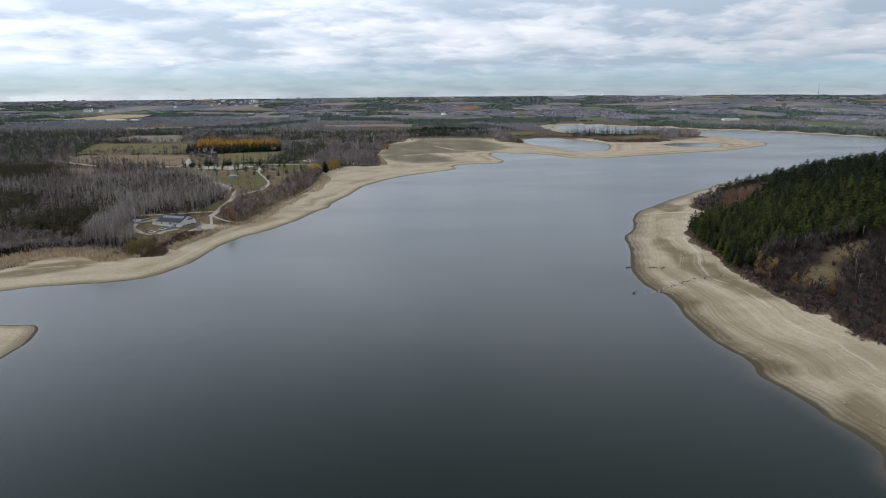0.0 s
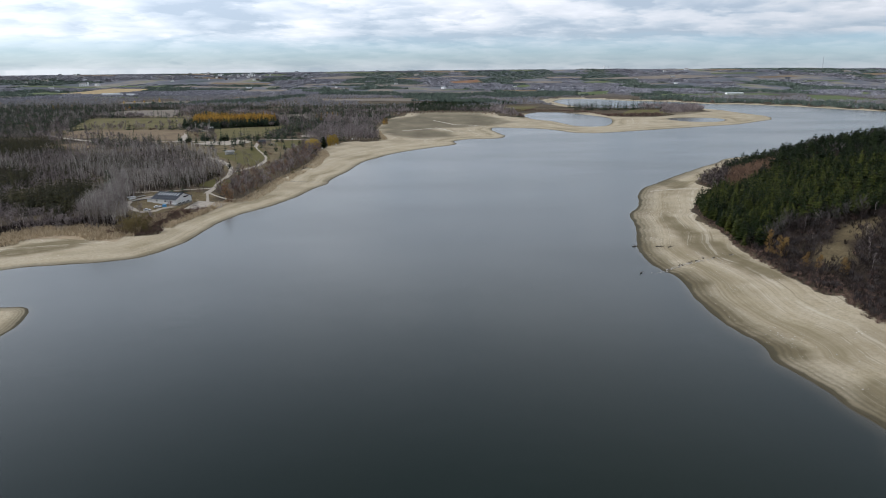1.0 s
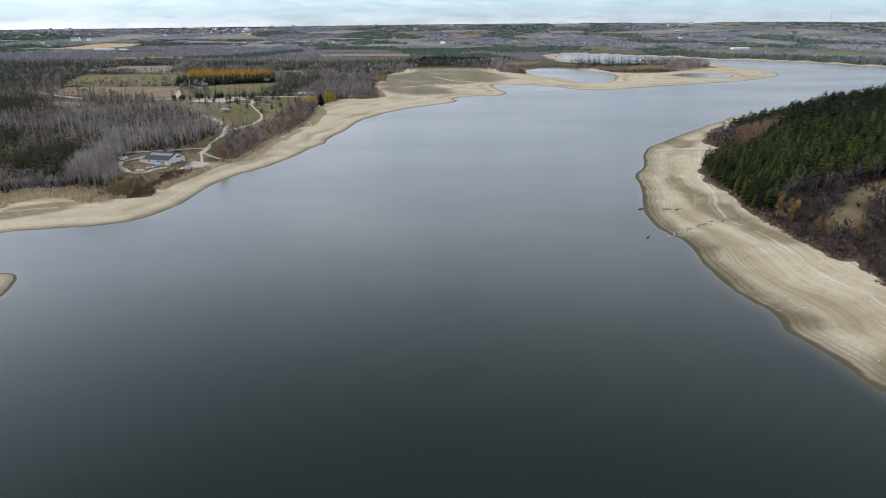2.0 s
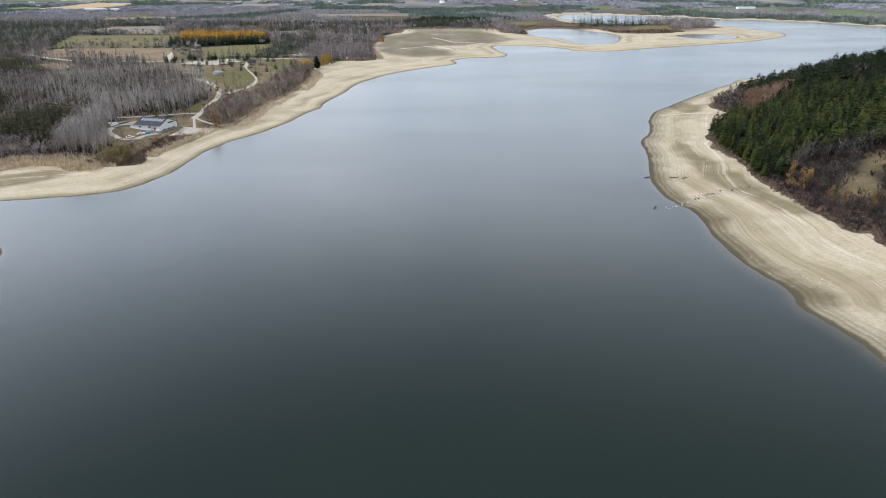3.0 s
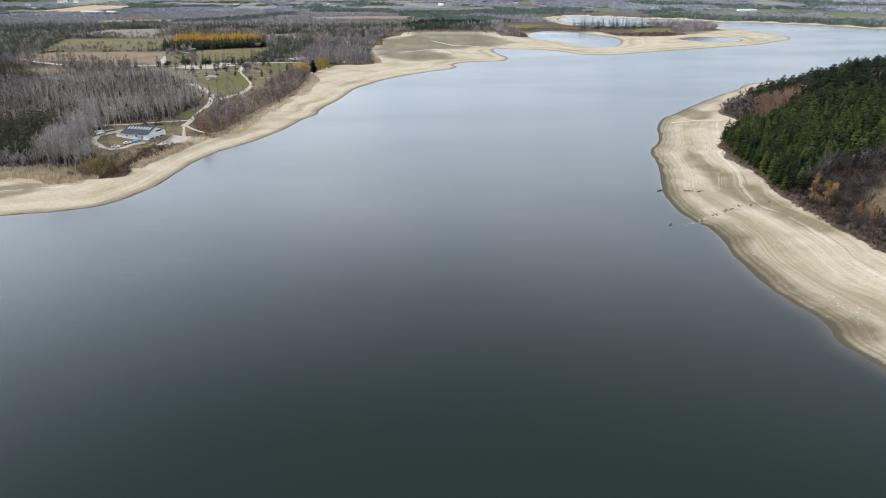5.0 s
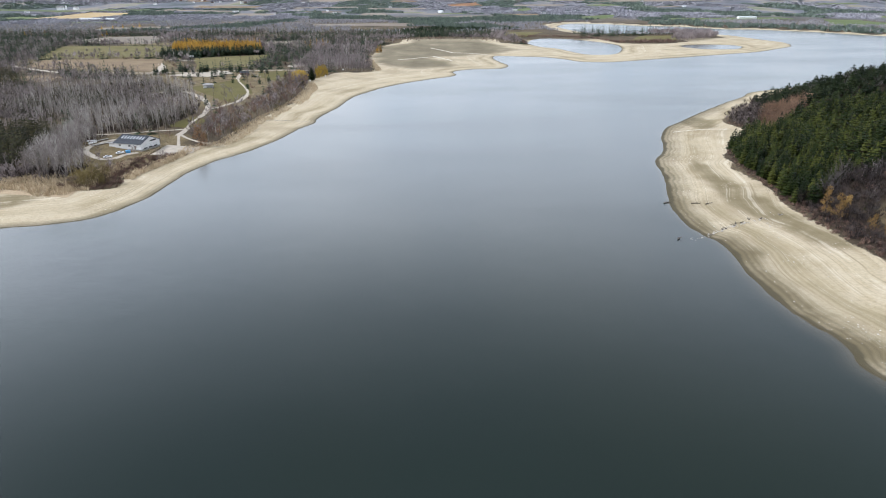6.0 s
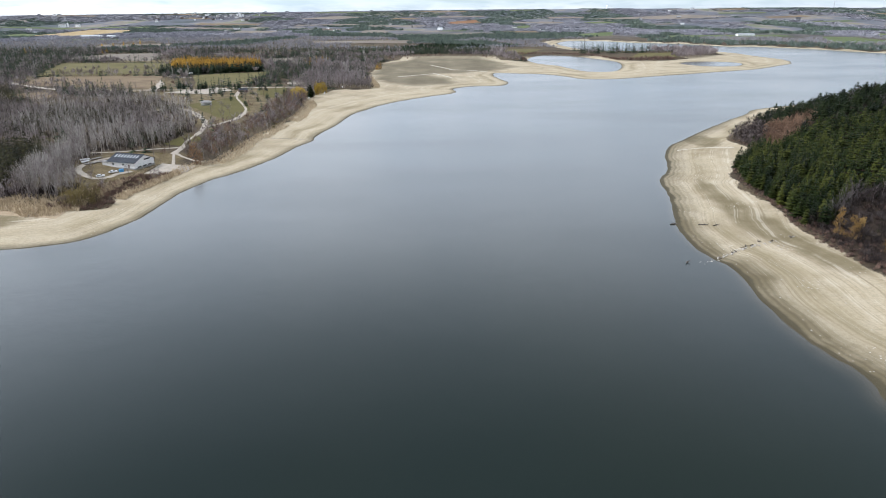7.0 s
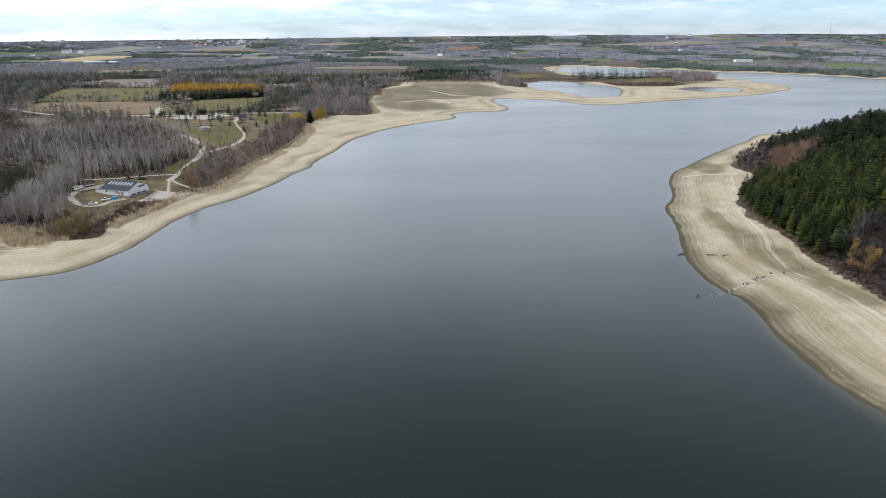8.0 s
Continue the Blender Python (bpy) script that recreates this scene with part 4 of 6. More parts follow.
SALT = plain("pale_dried_silt", (0.40, 0.37, 0.31), (0.50, 0.47, 0.40), 0.2, 0.95)
for way in ([(-16, 1180), (2, 1135), (18, 1090)], [(-10, 1032), (3, 1000), (15, 970)], [(-60, 985), (-30, 1010), (-9, 1028)], [(18, 1090), (45, 1085), (70, 1070)]):
    track(way, 3.2, SALT, "pale dried-out channel across the mud flat", "dry_channel", 0.12)
track([(154, 492), (166, 496), (180, 499), (194, 497)], 0.9, SALT, "pale worn path across the beach", "beach_path", 0.1)


def clear(x, y, gap=4.0):
    """True where no field, track or yard lies."""
    ok = np.ones(len(x), bool)
    for c in FIELDS:
        lo, hi = c.min(0) - 5, c.max(0) + 5
        k = np.where(ok & (x > lo[0]) & (x < hi[0]) & (y > lo[1]) & (y < hi[1]))[0]
        if len(k):
            ok[k] &= ~within(x[k], y[k], c)
    for line, w in TRACKS:
        lo, hi = line.min(0) - 20, line.max(0) + 20
        k = np.where(ok & (x > lo[0]) & (x < hi[0]) & (y > lo[1]) & (y < hi[1]))[0]
        if len(k):
            d = np.sqrt(((x[k][:, None] - line[None, :, 0]) ** 2 + (y[k][:, None] - line[None, :, 1]) ** 2).min(1))
            ok[k] &= d > w / 2 + gap * 0.5
    return ok


# ---- woods ----
ASPEN_WOOD = [(-470, 620), (-380, 690), (-343, 725), (-296, 752), (-240, 690), (-212, 640), (-188, 560), (-186, 500), (-210, 468), (-232, 470), (-262, 520), (-330, 540)]
ASPEN_FRONT = [(-236, 472), (-216, 470), (-215, 446), (-209, 424), (-198, 409), (-190, 398), (-188, 380), (-197, 370), (-212, 378), (-224, 402), (-233, 440)]
CEDAR_WOOD = [(-430, 575), (-330, 545), (-290, 535), (-248, 480), (-236, 440), (-226, 402), (-226, 388), (-262, 376), (-400, 365)]
MID_CONIFER = [(-560, 800), (-490, 818), (-414, 732), (-409, 672), (-470, 630), (-600, 640)]
YARD = [(-208, 402), (-168, 395), (-150, 445), (-152, 478), (-215, 478), (-217, 440)]
WR = np.random.default_rng(23)


def on_land(x, y, edge=2.0):
    return np.maximum(signed(x, y, LAND_LINE), signed(x, y, HILL_LINE)) > edge


# pine hill across the water
RUST_BELT = [(203, 475), (218, 505), (236, 540), (262, 545), (274, 540), (255, 520), (230, 495), (212, 472)]
NOSE = [(200, 521), (202, 505), (196, 488), (208, 486), (222, 510), (243, 560), (250, 590), (226, 566)]


def pine_foot(x):
    """Where the plantation ends towards the near brush."""
    return np.where(x < 185, 327 + 1.15 * np.maximum(x - 160, 0), 356 + 0.3 * (x - 185))


x, y = scatter(WR, 148, 640, 300, 715, 4.1)
hd = signed(x, y, HILL_LINE)
k = (hd > np.where(y > 380, 5.0, 4.0)) & seen_from_lake(x, y) & (y > pine_foot(x) + 12 * (value_noise(x, y, 40, 61) - 0.5)) & clear(x, y)
rusty, nose = within(x, y, RUST_BELT), within(x, y, NOSE)
dark = (y > 500 + 60 * (value_noise(x, y, 90, 67) - 0.5)) & (x > 230)
pk = k & ~rusty & ~nose & ~dark
(nx_, ny_), (rx_, ry_) = split_near(x[pk], y[pk], hd[pk] * 0.9 + (y[pk] - 340) * 0.25, 300)
plant(plant_masters("pine_tree", "green pine in the plantation edge above the beach", PINES, (BARK, PINE), "tree", "plantation pines"), nx_, ny_, WR, (0.85, 1.25))
stand("pine_plantation", "dense green pine plantation on the lakeside hill", PINES_LITE, [BARK, PINE], rx_, ry_, WR, (0.85, 1.35), (0.8, 1.1))
dk = k & dark & ~rusty & ~nose
hx, hy = x[dk][::2], y[dk][::2]
stand("hilltop_conifers", "dark mixed conifers on the hilltop", OLD_PINES + SPRUCES_LITE[:1], [BARK, HILLTOP], hx, hy, WR, (0.6, 1.1), (0.75, 1.0))
bk = dk & (WR.random(len(x)) < 0.03)
stand("hilltop_bare_trees", "grey bare trees among the hilltop conifers", ROUND_LITE, [BARK, GREYBARK], x[bk] + 2, y[bk] + 2, WR, (0.8, 1.1))
gx, gy = scatter(WR, 198, 280, 468, 550, 3.4)
q = within(gx, gy, RUST_BELT)
stand("rust_brown_thicket", "rust-brown leafy thicket between the pines", [leafy_tree(WR, 6, 3, 150, 0.45), leafy_tree(WR, 7.5, 3.2, 150, 0.45), ROUND_BARE[0]], [BARK, RUSSET], gx[q], gy[q], WR)
gx, gy = scatter(WR, 190, 256, 480, 600, 3.2)
q = within(gx, gy, NOSE) & on_land(gx, gy, 1.0)
stand("point_thicket", "dark bare thicket on the point", ROUND_LITE, [BARK, DARKTWIG], gx[q][::2], gy[q][::2], WR, (0.5, 0.8))
stand("point_thicket", "grey-brown bare thicket on the point", ROUND_LITE + ASPENS_LITE[:1], [BARK, PLUM], gx[q][1::2], gy[q][1::2], WR, (0.4, 0.7))

# brush and a grassy glade at the near end of the hill
x, y = scatter(WR, 146, 330, 205, 372, 3.6)
hd = signed(x, y, HILL_LINE)
glade = within(x, y, GLADE)
k = (hd > 1.5) & (y < pine_foot(x) + 2) & (~glade | (WR.random(len(x)) < 0.22))
low = k & (WR.random(len(x)) < 0.5)
tall = k & ~low
(ax, ay), (bx, by) = split_near(x[tall], y[tall], hd[tall], 150)
plant(plant_masters("bare_tree", "dark leafless tree in the brush above the beach", ROUND_BARE, (BARK, DARKTWIG), "tree", "shore brush trees"), ax, ay, WR, (0.4, 0.75))
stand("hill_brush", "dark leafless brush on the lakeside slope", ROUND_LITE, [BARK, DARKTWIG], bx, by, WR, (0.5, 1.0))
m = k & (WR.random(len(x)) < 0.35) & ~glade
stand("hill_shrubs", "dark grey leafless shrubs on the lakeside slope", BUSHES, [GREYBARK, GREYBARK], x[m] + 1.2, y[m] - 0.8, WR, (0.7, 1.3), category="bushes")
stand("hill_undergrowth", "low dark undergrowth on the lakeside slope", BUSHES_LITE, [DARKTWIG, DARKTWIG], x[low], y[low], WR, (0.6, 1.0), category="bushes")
m = k & (WR.random(len(x)) < 0.04) & (hd > 12)
stand("brush_birches", "pale grey leafless saplings in the dark brush", ASPENS_LITE, [ASPEN, TWIG], x[m], y[m], WR, (0.4, 0.7))
m = k & (WR.random(len(x)) < 0.07) & (hd > 6)
stand("brush_red_shrubs", "red-brown leafless shrubs in the dark brush", BUSHES, [SHRUB, SHRUB], x[m], y[m], WR, (0.7, 1.2), category="bushes")
m = k & (WR.random(len(x)) < 0.012) & (hd > 20)
stand("brush_cedars", "small dark green cedars in the brush", CEDARS_LITE, [BARK, CEDAR], x[m], y[m], WR, (0.3, 0.6))
x, y = scatter(WR, 146, 260, 205, 520, 2.4)
hd = signed(x, y, HILL_LINE)
k = (hd > np.where(y > 345, 2.0, -0.8) + 2.5 * (value_noise(x, y, 9, 98) - 0.5)) & (hd < 7 + 9 * (y < 340)) & clear(x, y, 0)
(ax, ay), (bx, by) = split_near(x[k], y[k], hd[k] + (y[k] - 205) * 0.05, 240)
plant(plant_masters("shore_bush", "dark red-brown leafless bush at the beach edge", BUSHES, (DARKTWIG, SHRUB), "bush", "beach edge bushes"), ax, ay, WR, (0.3, 0.75))
stand("slope_undergrowth", "red-brown undergrowth along the beach edge", BUSHES_LITE, [DARKTWIG, SHRUB], bx, by, WR, (0.25, 0.6), category="bushes")
plant(plant_masters("golden_tree", "autumn tree with thin amber leaves", [leafy_tree(WR, 12, 2.9, 1300, 0.34, 0.12), leafy_tree(WR, 10.5, 3.1, 1300, 0.34, 0.1)], (BARK, AMBER), "tree", "autumn trees"), [156, 160.2, 158.2], [311.5, 304.5, 307], WR, (0.85, 1.05))
plant(plant_masters("golden_tree", "autumn tree with yellow-gold leaves in the brush", [leafy_tree(WR, 8.5, 2.7, 1000, 0.34, 0.1)], (BARK, AMBER), "tree", "autumn trees"), [163.3, 166, 171], [291.5, 286.5, 276], WR, (0.7, 1.0))
plant(plant_masters("grey_tree", "round grey leafless tree before the pines", ROUND_GREY, (BARK, GREYBARK), "tree", "grey trees before the pines"),
      [166, 172, 178, 184, 190, 197, 206, 214, 224, 235], [331, 338, 345, 350, 352, 350, 356, 360, 364, 368], WR, (0.75, 1.15))

# left side: aspen wood, cedars, shore brush
x, y = scatter(WR, -520, -180, 360, 780, 4.6)
k = (within(x, y, ASPEN_WOOD) | within(x, y, ASPEN_FRONT)) & clear(x, y) & (~within(x, y, YARD) | within(x, y, ASPEN_FRONT)) & seen_from_lake(x, y)
near = within(x, y, ASPEN_FRONT)
fx, fy = scatter(WR, -245, -185, 365, 475, 3.8)
q = within(fx, fy, ASPEN_FRONT) & clear(fx, fy)
stand("grey_poplar_clump", "pale grey leafless poplars by the boathouse loop", BROOMS, [ASPEN, ASPEN], fx[q][::3], fy[q][::3], WR, (0.7, 1.05))
stand("grey_poplar_clump", "grey-brown leafless poplars by the boathouse loop", BROOMS, [ASPEN, TWIG], fx[q][1::3], fy[q][1::3], WR, (0.6, 1.0))
(ax, ay), (bx, by) = split_near(x[k], y[k], np.where(near[k], 0, 40) + y[k] - 0.2 * x[k], 300)
plant(plant_masters("aspen_tree", "tall pale-barked leafless aspen in the shore wood", ASPENS, (ASPEN, ASPEN), "tree", "aspens by the boathouse"), ax, ay, WR, (0.6, 1.0))
pale = value_noise(bx, by, 45, 74) > 0.42
stand("aspen_wood", "pale-trunked leafless aspen wood", ASPENS_LITE, [ASPEN, ASPEN], bx[pale], by[pale], WR, (0.5, 1.0), (0.7, 1.05))
stand("aspen_wood", "grey-brown leafless aspen wood with pale trunks", ASPENS_LITE + ROUND_LITE[1:], [ASPEN, TWIG], bx[~pale], by[~pale], WR, (0.5, 1.0), (0.7, 1.05))
x, y = scatter(WR, -620, -190, 340, 830, 4.2)
k = within(x, y, CEDAR_WOOD) & on_land(x, y, 18) & seen_from_lake(x, y) & (value_noise(x, y, 28, 71) > 0.42)
stand("cedar_wood", "dense dark olive cedar wood", CEDARS_LITE, [BARK, CEDAR], x[k], y[k], WR, (0.9, 1.25))
k = within(x, y, CEDAR_WOOD) & on_land(x, y, 10) & seen_from_lake(x, y) & (value_noise(x, y, 28, 71) <= 0.44)
k |= within(x, y, [(-320, 376), (-262, 388), (-226, 394), (-206, 380), (-210, 366), (-240, 364), (-320, 350)]) & on_land(x, y, 10)
stand("bare_wood_edge", "grey leafless trees at the wood's edge", ROUND_LITE + ASPENS_LITE[:1], [TWIG, TWIG], x[k], y[k], WR, (0.5, 0.75))
k = within(x, y, MID_CONIFER) & seen_from_lake(x, y) & clear(x, y)
stand("olive_conifers", "olive-green young conifers behind the aspens", CEDARS_LITE, [BARK, CEDAR], x[k], y[k], WR, (0.7, 1.0))
k = within(x, y, ASPEN_WOOD) & clear(x, y) & seen_from_lake(x, y) & (value_noise(x, y, 35, 72) > 0.62)
stand("wood_conifers", "small dark conifers scattered in the aspen wood", CEDARS_LITE, [BARK, CEDAR], x[k], y[k], WR, (0.5, 0.9))
# undergrowth in the woods
x, y = scatter(WR, -420, -105, 352, 795, 4.2)
ed = signed(x, y, LAND_LINE)
k = (within(x, y, ASPEN_WOOD) | within(x, y, ASPEN_FRONT)) & clear(x, y) & ~within(x, y, YARD) & seen_from_lake(x, y)
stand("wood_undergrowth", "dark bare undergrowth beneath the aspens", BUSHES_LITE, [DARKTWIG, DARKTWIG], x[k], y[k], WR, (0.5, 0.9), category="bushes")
# brush belt along the left beach
k = (ed > 1) & (ed < 30) & (y > 470) & (x > -215) & (x < -108) & (y < 790) & clear(x, y) & (value_noise(x, y, 13, 90) > 0.36)
stand("beach_brush", "red-brown leafless brush behind the beach", ROUND_LITE, [BARK, SHRUB], x[k][::3], y[k][::3], WR, (0.45, 1.1))
stand("beach_brush", "grey-brown leafless brush behind the beach", ROUND_LITE, [BARK, TWIG], x[k][1::3], y[k][1::3], WR, (0.5, 1.15))
stand("beach_brush", "pale grey leafless saplings behind the beach", ASPENS_LITE, [ASPEN, ASPEN], x[k][2::6], y[k][2::6], WR, (0.3, 0.6))
stand("beach_scrub", "olive-brown low scrub behind the beach", BUSHES_LITE, [SHRUB, OLIVE], x[k][5::6], y[k][5::6], WR, (0.6, 1.2), category="bushes")
stand("beach_cedars", "small dark cedars in the beach brush", CEDARS_LITE, [BARK, CEDAR], x[k][4::29], y[k][4::29], WR, (0.4, 0.7))
stand("beach_rust_trees", "rust-brown leafy trees in the beach brush", [leafy_tree(WR, 7, 3, 160, 0.5)], [BARK, RUST], x[k][7::47], y[k][7::47], WR, (0.7, 1.1))
x, y = scatter(WR, -240, -150, 345, 440, 2.7)
ed = signed(x, y, LAND_LINE)
k = (ed > 0) & (ed < 20 + 6 * (value_noise(x, y, 15, 91) - 0.5)) & (x > -190) & (y > 362) & (y < 432) & (y < 0.9 * x + 578)
(ax, ay), (bx, by) = split_near(x[k], y[k], ed[k], 120)
plant(plant_masters("red_bush", "dark red leafless bush behind the reeds", BUSHES, (SHRUB, SHRUB), "bush", "red bushes"), ax, ay, WR, (0.6, 0.95))
stand("red_thicket", "dark red leafless thicket behind the reeds", BUSHES, [SHRUB, SHRUB], bx, by, WR, (0.6, 0.95), category="bushes")
plant(plant_masters("willow_bush", "olive-gold willow bush at the beach edge", [leafy_tree(WR, 6.2, 3.4, 900, 0.3, 0.03), leafy_tree(WR, 5.2, 3.0, 800, 0.3, 0.03)], (BARK, OLIVE), "bush", "willow bushes"),
      [-182, -178, -174.5, -171, -177, -173, -169, -181], [368, 366, 365, 367, 373, 373, 371, 374], WR, (1.15, 1.55))
k = (ed > 6) & (x > -235) & (x < -172) & (y > 365) & (y < 405) & ~within(x, y, ASPEN_FRONT)
stand("dark_thicket", "dark bare thicket below the boathouse yard", ROUND_LITE, [BARK, TWIG], x[k][::7], y[k][::7], WR, (0.4, 0.65), category="bushes")
x, y = scatter(WR, -330, -190, 345, 420, 2.6)
ed = signed(x, y, LAND_LINE)
k = (ed > 17 + 8 * (value_noise(x, y, 20, 96) - 0.5)) & (ed < 36) & seen_from_lake(x, y) & ~within(x, y, YARD)
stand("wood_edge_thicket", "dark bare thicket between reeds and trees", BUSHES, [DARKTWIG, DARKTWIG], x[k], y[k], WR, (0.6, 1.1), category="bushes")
# reeds
REEDS = [bush(WR, h, 1.0, 8, 0.11) for h in (1.8, 2.2, 2.6)]
x, y = scatter(WR, -320, -145, 325, 460, 1.15)
ed = signed(x, y, LAND_LINE)
k = (ed > -2.5 + 3 * (value_noise(x, y, 8, 93) - 0.5)) & (ed < 19 + 10 * (value_noise(x, y, 22, 92) - 0.5)) & (x < -172) & seen_from_lake(x, y)
k |= (ed > -5) & (ed < 1.5) & (x > -172) & (y > 380) & (y < 440)
stand("reed_bed", "dry straw-coloured reeds along the old shoreline", REEDS, [REED, REED], x[k], y[k], WR, (0.7, 1.1), category="reeds")
x, y = scatter(WR, -170, -70, 440, 980, 1.4)
ed = signed(x, y, LAND_LINE)
k = (ed > -8 + 7 * (value_noise(x, y, 25, 94) - 0.5)) & (ed < 4) & (value_noise(x, y, 18, 95) > 0.25) & ~((y > 745) & (y < 850))
stand("reed_fringe", "dry pale grass fringe along the beach", REEDS, [REED, REED], x[k], y[k], WR, (0.5, 0.8), category="reeds")

# larch plantation and its spruce front
x, y = scatter(WR, -440, -260, 1005, 1150, 4.6)
front = within(x, y, [(-394, 1008), (-351, 1012), (-262, 1048), (-262, 1074), (-360, 1036), (-400, 1030)])
back = within(x, y, [(-392, 1042), (-360, 1048), (-275, 1085), (-285, 1145), (-415, 1140)])
stand("spruce_row", "dark spruces before the larch plantation", SPRUCES_WIDE, [BARK, SPRUCE], x[front], y[front], WR, (0.9, 1.1))
(ax, ay), (bx, by) = split_near(x[back], y[back], y[back], 100)
plant(plant_masters("larch_tree", "golden autumn larch behind the spruces", LARCHES, (BARK, GOLD), "tree", "golden larches"), ax, ay, WR, (0.8, 1.0))
stand("larch_plantation", "golden autumn larch plantation", LARCHES, [BARK, GOLD], bx, by, WR, (0.8, 1.0))

# middle distance
x, y = scatter(WR, -1150, 330, 480, 1550, 7.5)
r = np.hypot(x, y)
ed = signed(x, y, LAND_LINE)
base = (ed > 4) & seen_from_lake(x, y) & clear(x, y, 6) & ~((x > 150) & (y > 1270))
for poly in (ASPEN_WOOD, ASPEN_FRONT, CEDAR_WOOD, MID_CONIFER, YARD):
    base &= ~within(x, y, poly)
base &= ~within(x, y, [(-400, 1005), (-258, 1050), (-275, 1150), (-430, 1140)])
base &= ~((ed < 30) & (y > 470) & (y < 735) & (x > -215)) & ~((y < 480) & (x > -260))
park = within(x, y, [(-320, 640), (-165, 560), (-150, 850), (-240, 860), (-330, 860)])
thin = WR.random(len(x))
base &= ~park | (thin < 0.22)
wet_belt = (y > 1290) & (x > -120) & (y < 1500)
con = ((value_noise(x, y, 75, 81, 3) > 0.55) | (value_noise(x, y, 20, 88, 1) > 0.82)) & ~wet_belt
belt = within(x, y, [(-330, 1470), (-215, 1480), (-72, 1500), (66, 1550), (110, 1560), (110, 1430), (30, 1440), (-110, 1420), (-300, 1400)])
con |= belt
west = within(x, y, [(-1195, 1791), (-1046, 1940), (-560, 1260), (-640, 1000), (-545, 965), (-480, 880), (-590, 850), (-900, 1080), (-1200, 1500)])
con |= west & (value_noise(x, y, 45, 85, 2) > 0.36)
con |= within(x, y, [(-430, 812), (-340, 808), (-335, 770), (-395, 762)]) | within(x, y, [(-245, 870), (-212, 812), (-200, 895), (-215, 960), (-178, 940), (-168, 985), (-205, 1060), (-250, 1090), (-224, 1010)])
open_ = (value_noise(x, y, 160, 83, 2) < 0.40) & ~belt & ~con
con &= belt | (WR.random(len(x)) < 0.68)
bare = base & ~con & ~open_
m = bare & (y < 860)
stand("bare_woodland", "grey-brown leafless mixed woodland", ROUND_LITE + ASPENS_LITE, [BARK, TWIG], x[m], y[m], WR, (0.8, 1.15))
m = bare & (y >= 860)
hue = value_noise(x, y, 70, 107, 2)
stand("bare_woodland", "grey-brown leafless woodland beyond the fields", FEATHERS, [TWIG, TWIG], x[m & (hue > 0.5)], y[m & (hue > 0.5)], WR, (0.6, 1.25))
stand("bare_woodland", "purple-brown leafless woodland beyond the fields", FEATHERS, [PLUM, PLUM], x[m & (hue <= 0.5)], y[m & (hue <= 0.5)], WR, (0.5, 1.0))
m = m & (WR.random(len(x)) < 0.05)
stand("tall_grey_trees", "tall pale grey leafless trees over the woods", FEATHERS + ASPENS_LITE, [ASPEN, ASPEN], x[m], y[m], WR, (1.0, 1.4))
m = base & con
stand("conifer_woodland", "dark green conifers among bare woods", SPRUCES_LITE, [BARK, SPRUCE], x[m], y[m], WR, (0.95, 1.35), (0.7, 0.95))
m = base & open_ & (thin < 0.25)
stand("golden_larches", "golden larches scattered in the woods", SPRUCES_WIDE, [BARK, GOLD], [-222, -214, -205, -196, -188, -97, -93, -844, -836, -801, -688, -695, -800, -790, -781, -770, -762], [1177, 1182, 1189, 1194, 1198, 1102, 1108, 1456, 1462, 1452, 1477, 1470, 1690, 1725, 1760, 1790, 1812], WR, (0.8, 1.1))
stand("field_scrub", "scattered brown scrub", BUSHES_LITE, [SHRUB, SHRUB], x[m], y[m], WR, (0.8, 1.4), category="bushes")
# thicket of grey trees behind the far sand
x, y = scatter(WR, -175, -75, 845, 1010, 4.6)
k = (signed(x, y, LAND_LINE) > 4)
stand("grey_grove", "tall grey leafless grove behind the sand flat", ASPENS_LITE + ROUND_LITE[1:], [ASPEN, TWIG], x[k], y[k], WR, (0.65, 1.1))

# hedgerows round the meadows
HEDGES = [[(-545, 972), (-405, 1006)], [(-560, 1060), (-440, 1100)], [(-620, 1200), (-455, 1222)], [(-520, 905), (-420, 880)], [(-640, 1265), (-430, 1290)], [(-430, 1010), (-455, 1210)]]
for a, b in HEDGES:
    u = WR.random(int(np.hypot(b[0] - a[0], b[1] - a[1]) / 4.5))
    hx, hy = a[0] + (b[0] - a[0]) * u + WR.normal(size=len(u)) * 3, a[1] + (b[1] - a[1]) * u + WR.normal(size=len(u)) * 3
    stand("hedgerow", "leafless brown hedgerow along a meadow", FEATHERS + BUSHES_LITE, [TWIG, TWIG], hx, hy, WR, (0.45, 0.8), category="bushes")
u = WR.random(40)
stand("roadside_conifers", "green conifers along the park road", SPRUCES_WIDE, [BARK, SPRUCE], -430 + 200 * u, 808 + 6 * WR.normal(size=40) + 25 * (u > 0.6), WR, (0.5, 0.85))
# rough growth round the boathouse yard
x, y = scatter(WR, -222, -165, 380, 480, 2.3)
k = on_land(x, y, 6) & clear(x, y, 1.0) & ~within(x, y, [(-204, 437), (-178, 428), (-168, 455), (-196, 466)]) & (value_noise(x, y, 9, 97) > 0.5)
stand("yard_scrub", "brown dead weeds and low scrub round the yard", BUSHES_LITE, [SHRUB, OLIVE], x[k], y[k], WR, (0.18, 0.4), category="bushes")
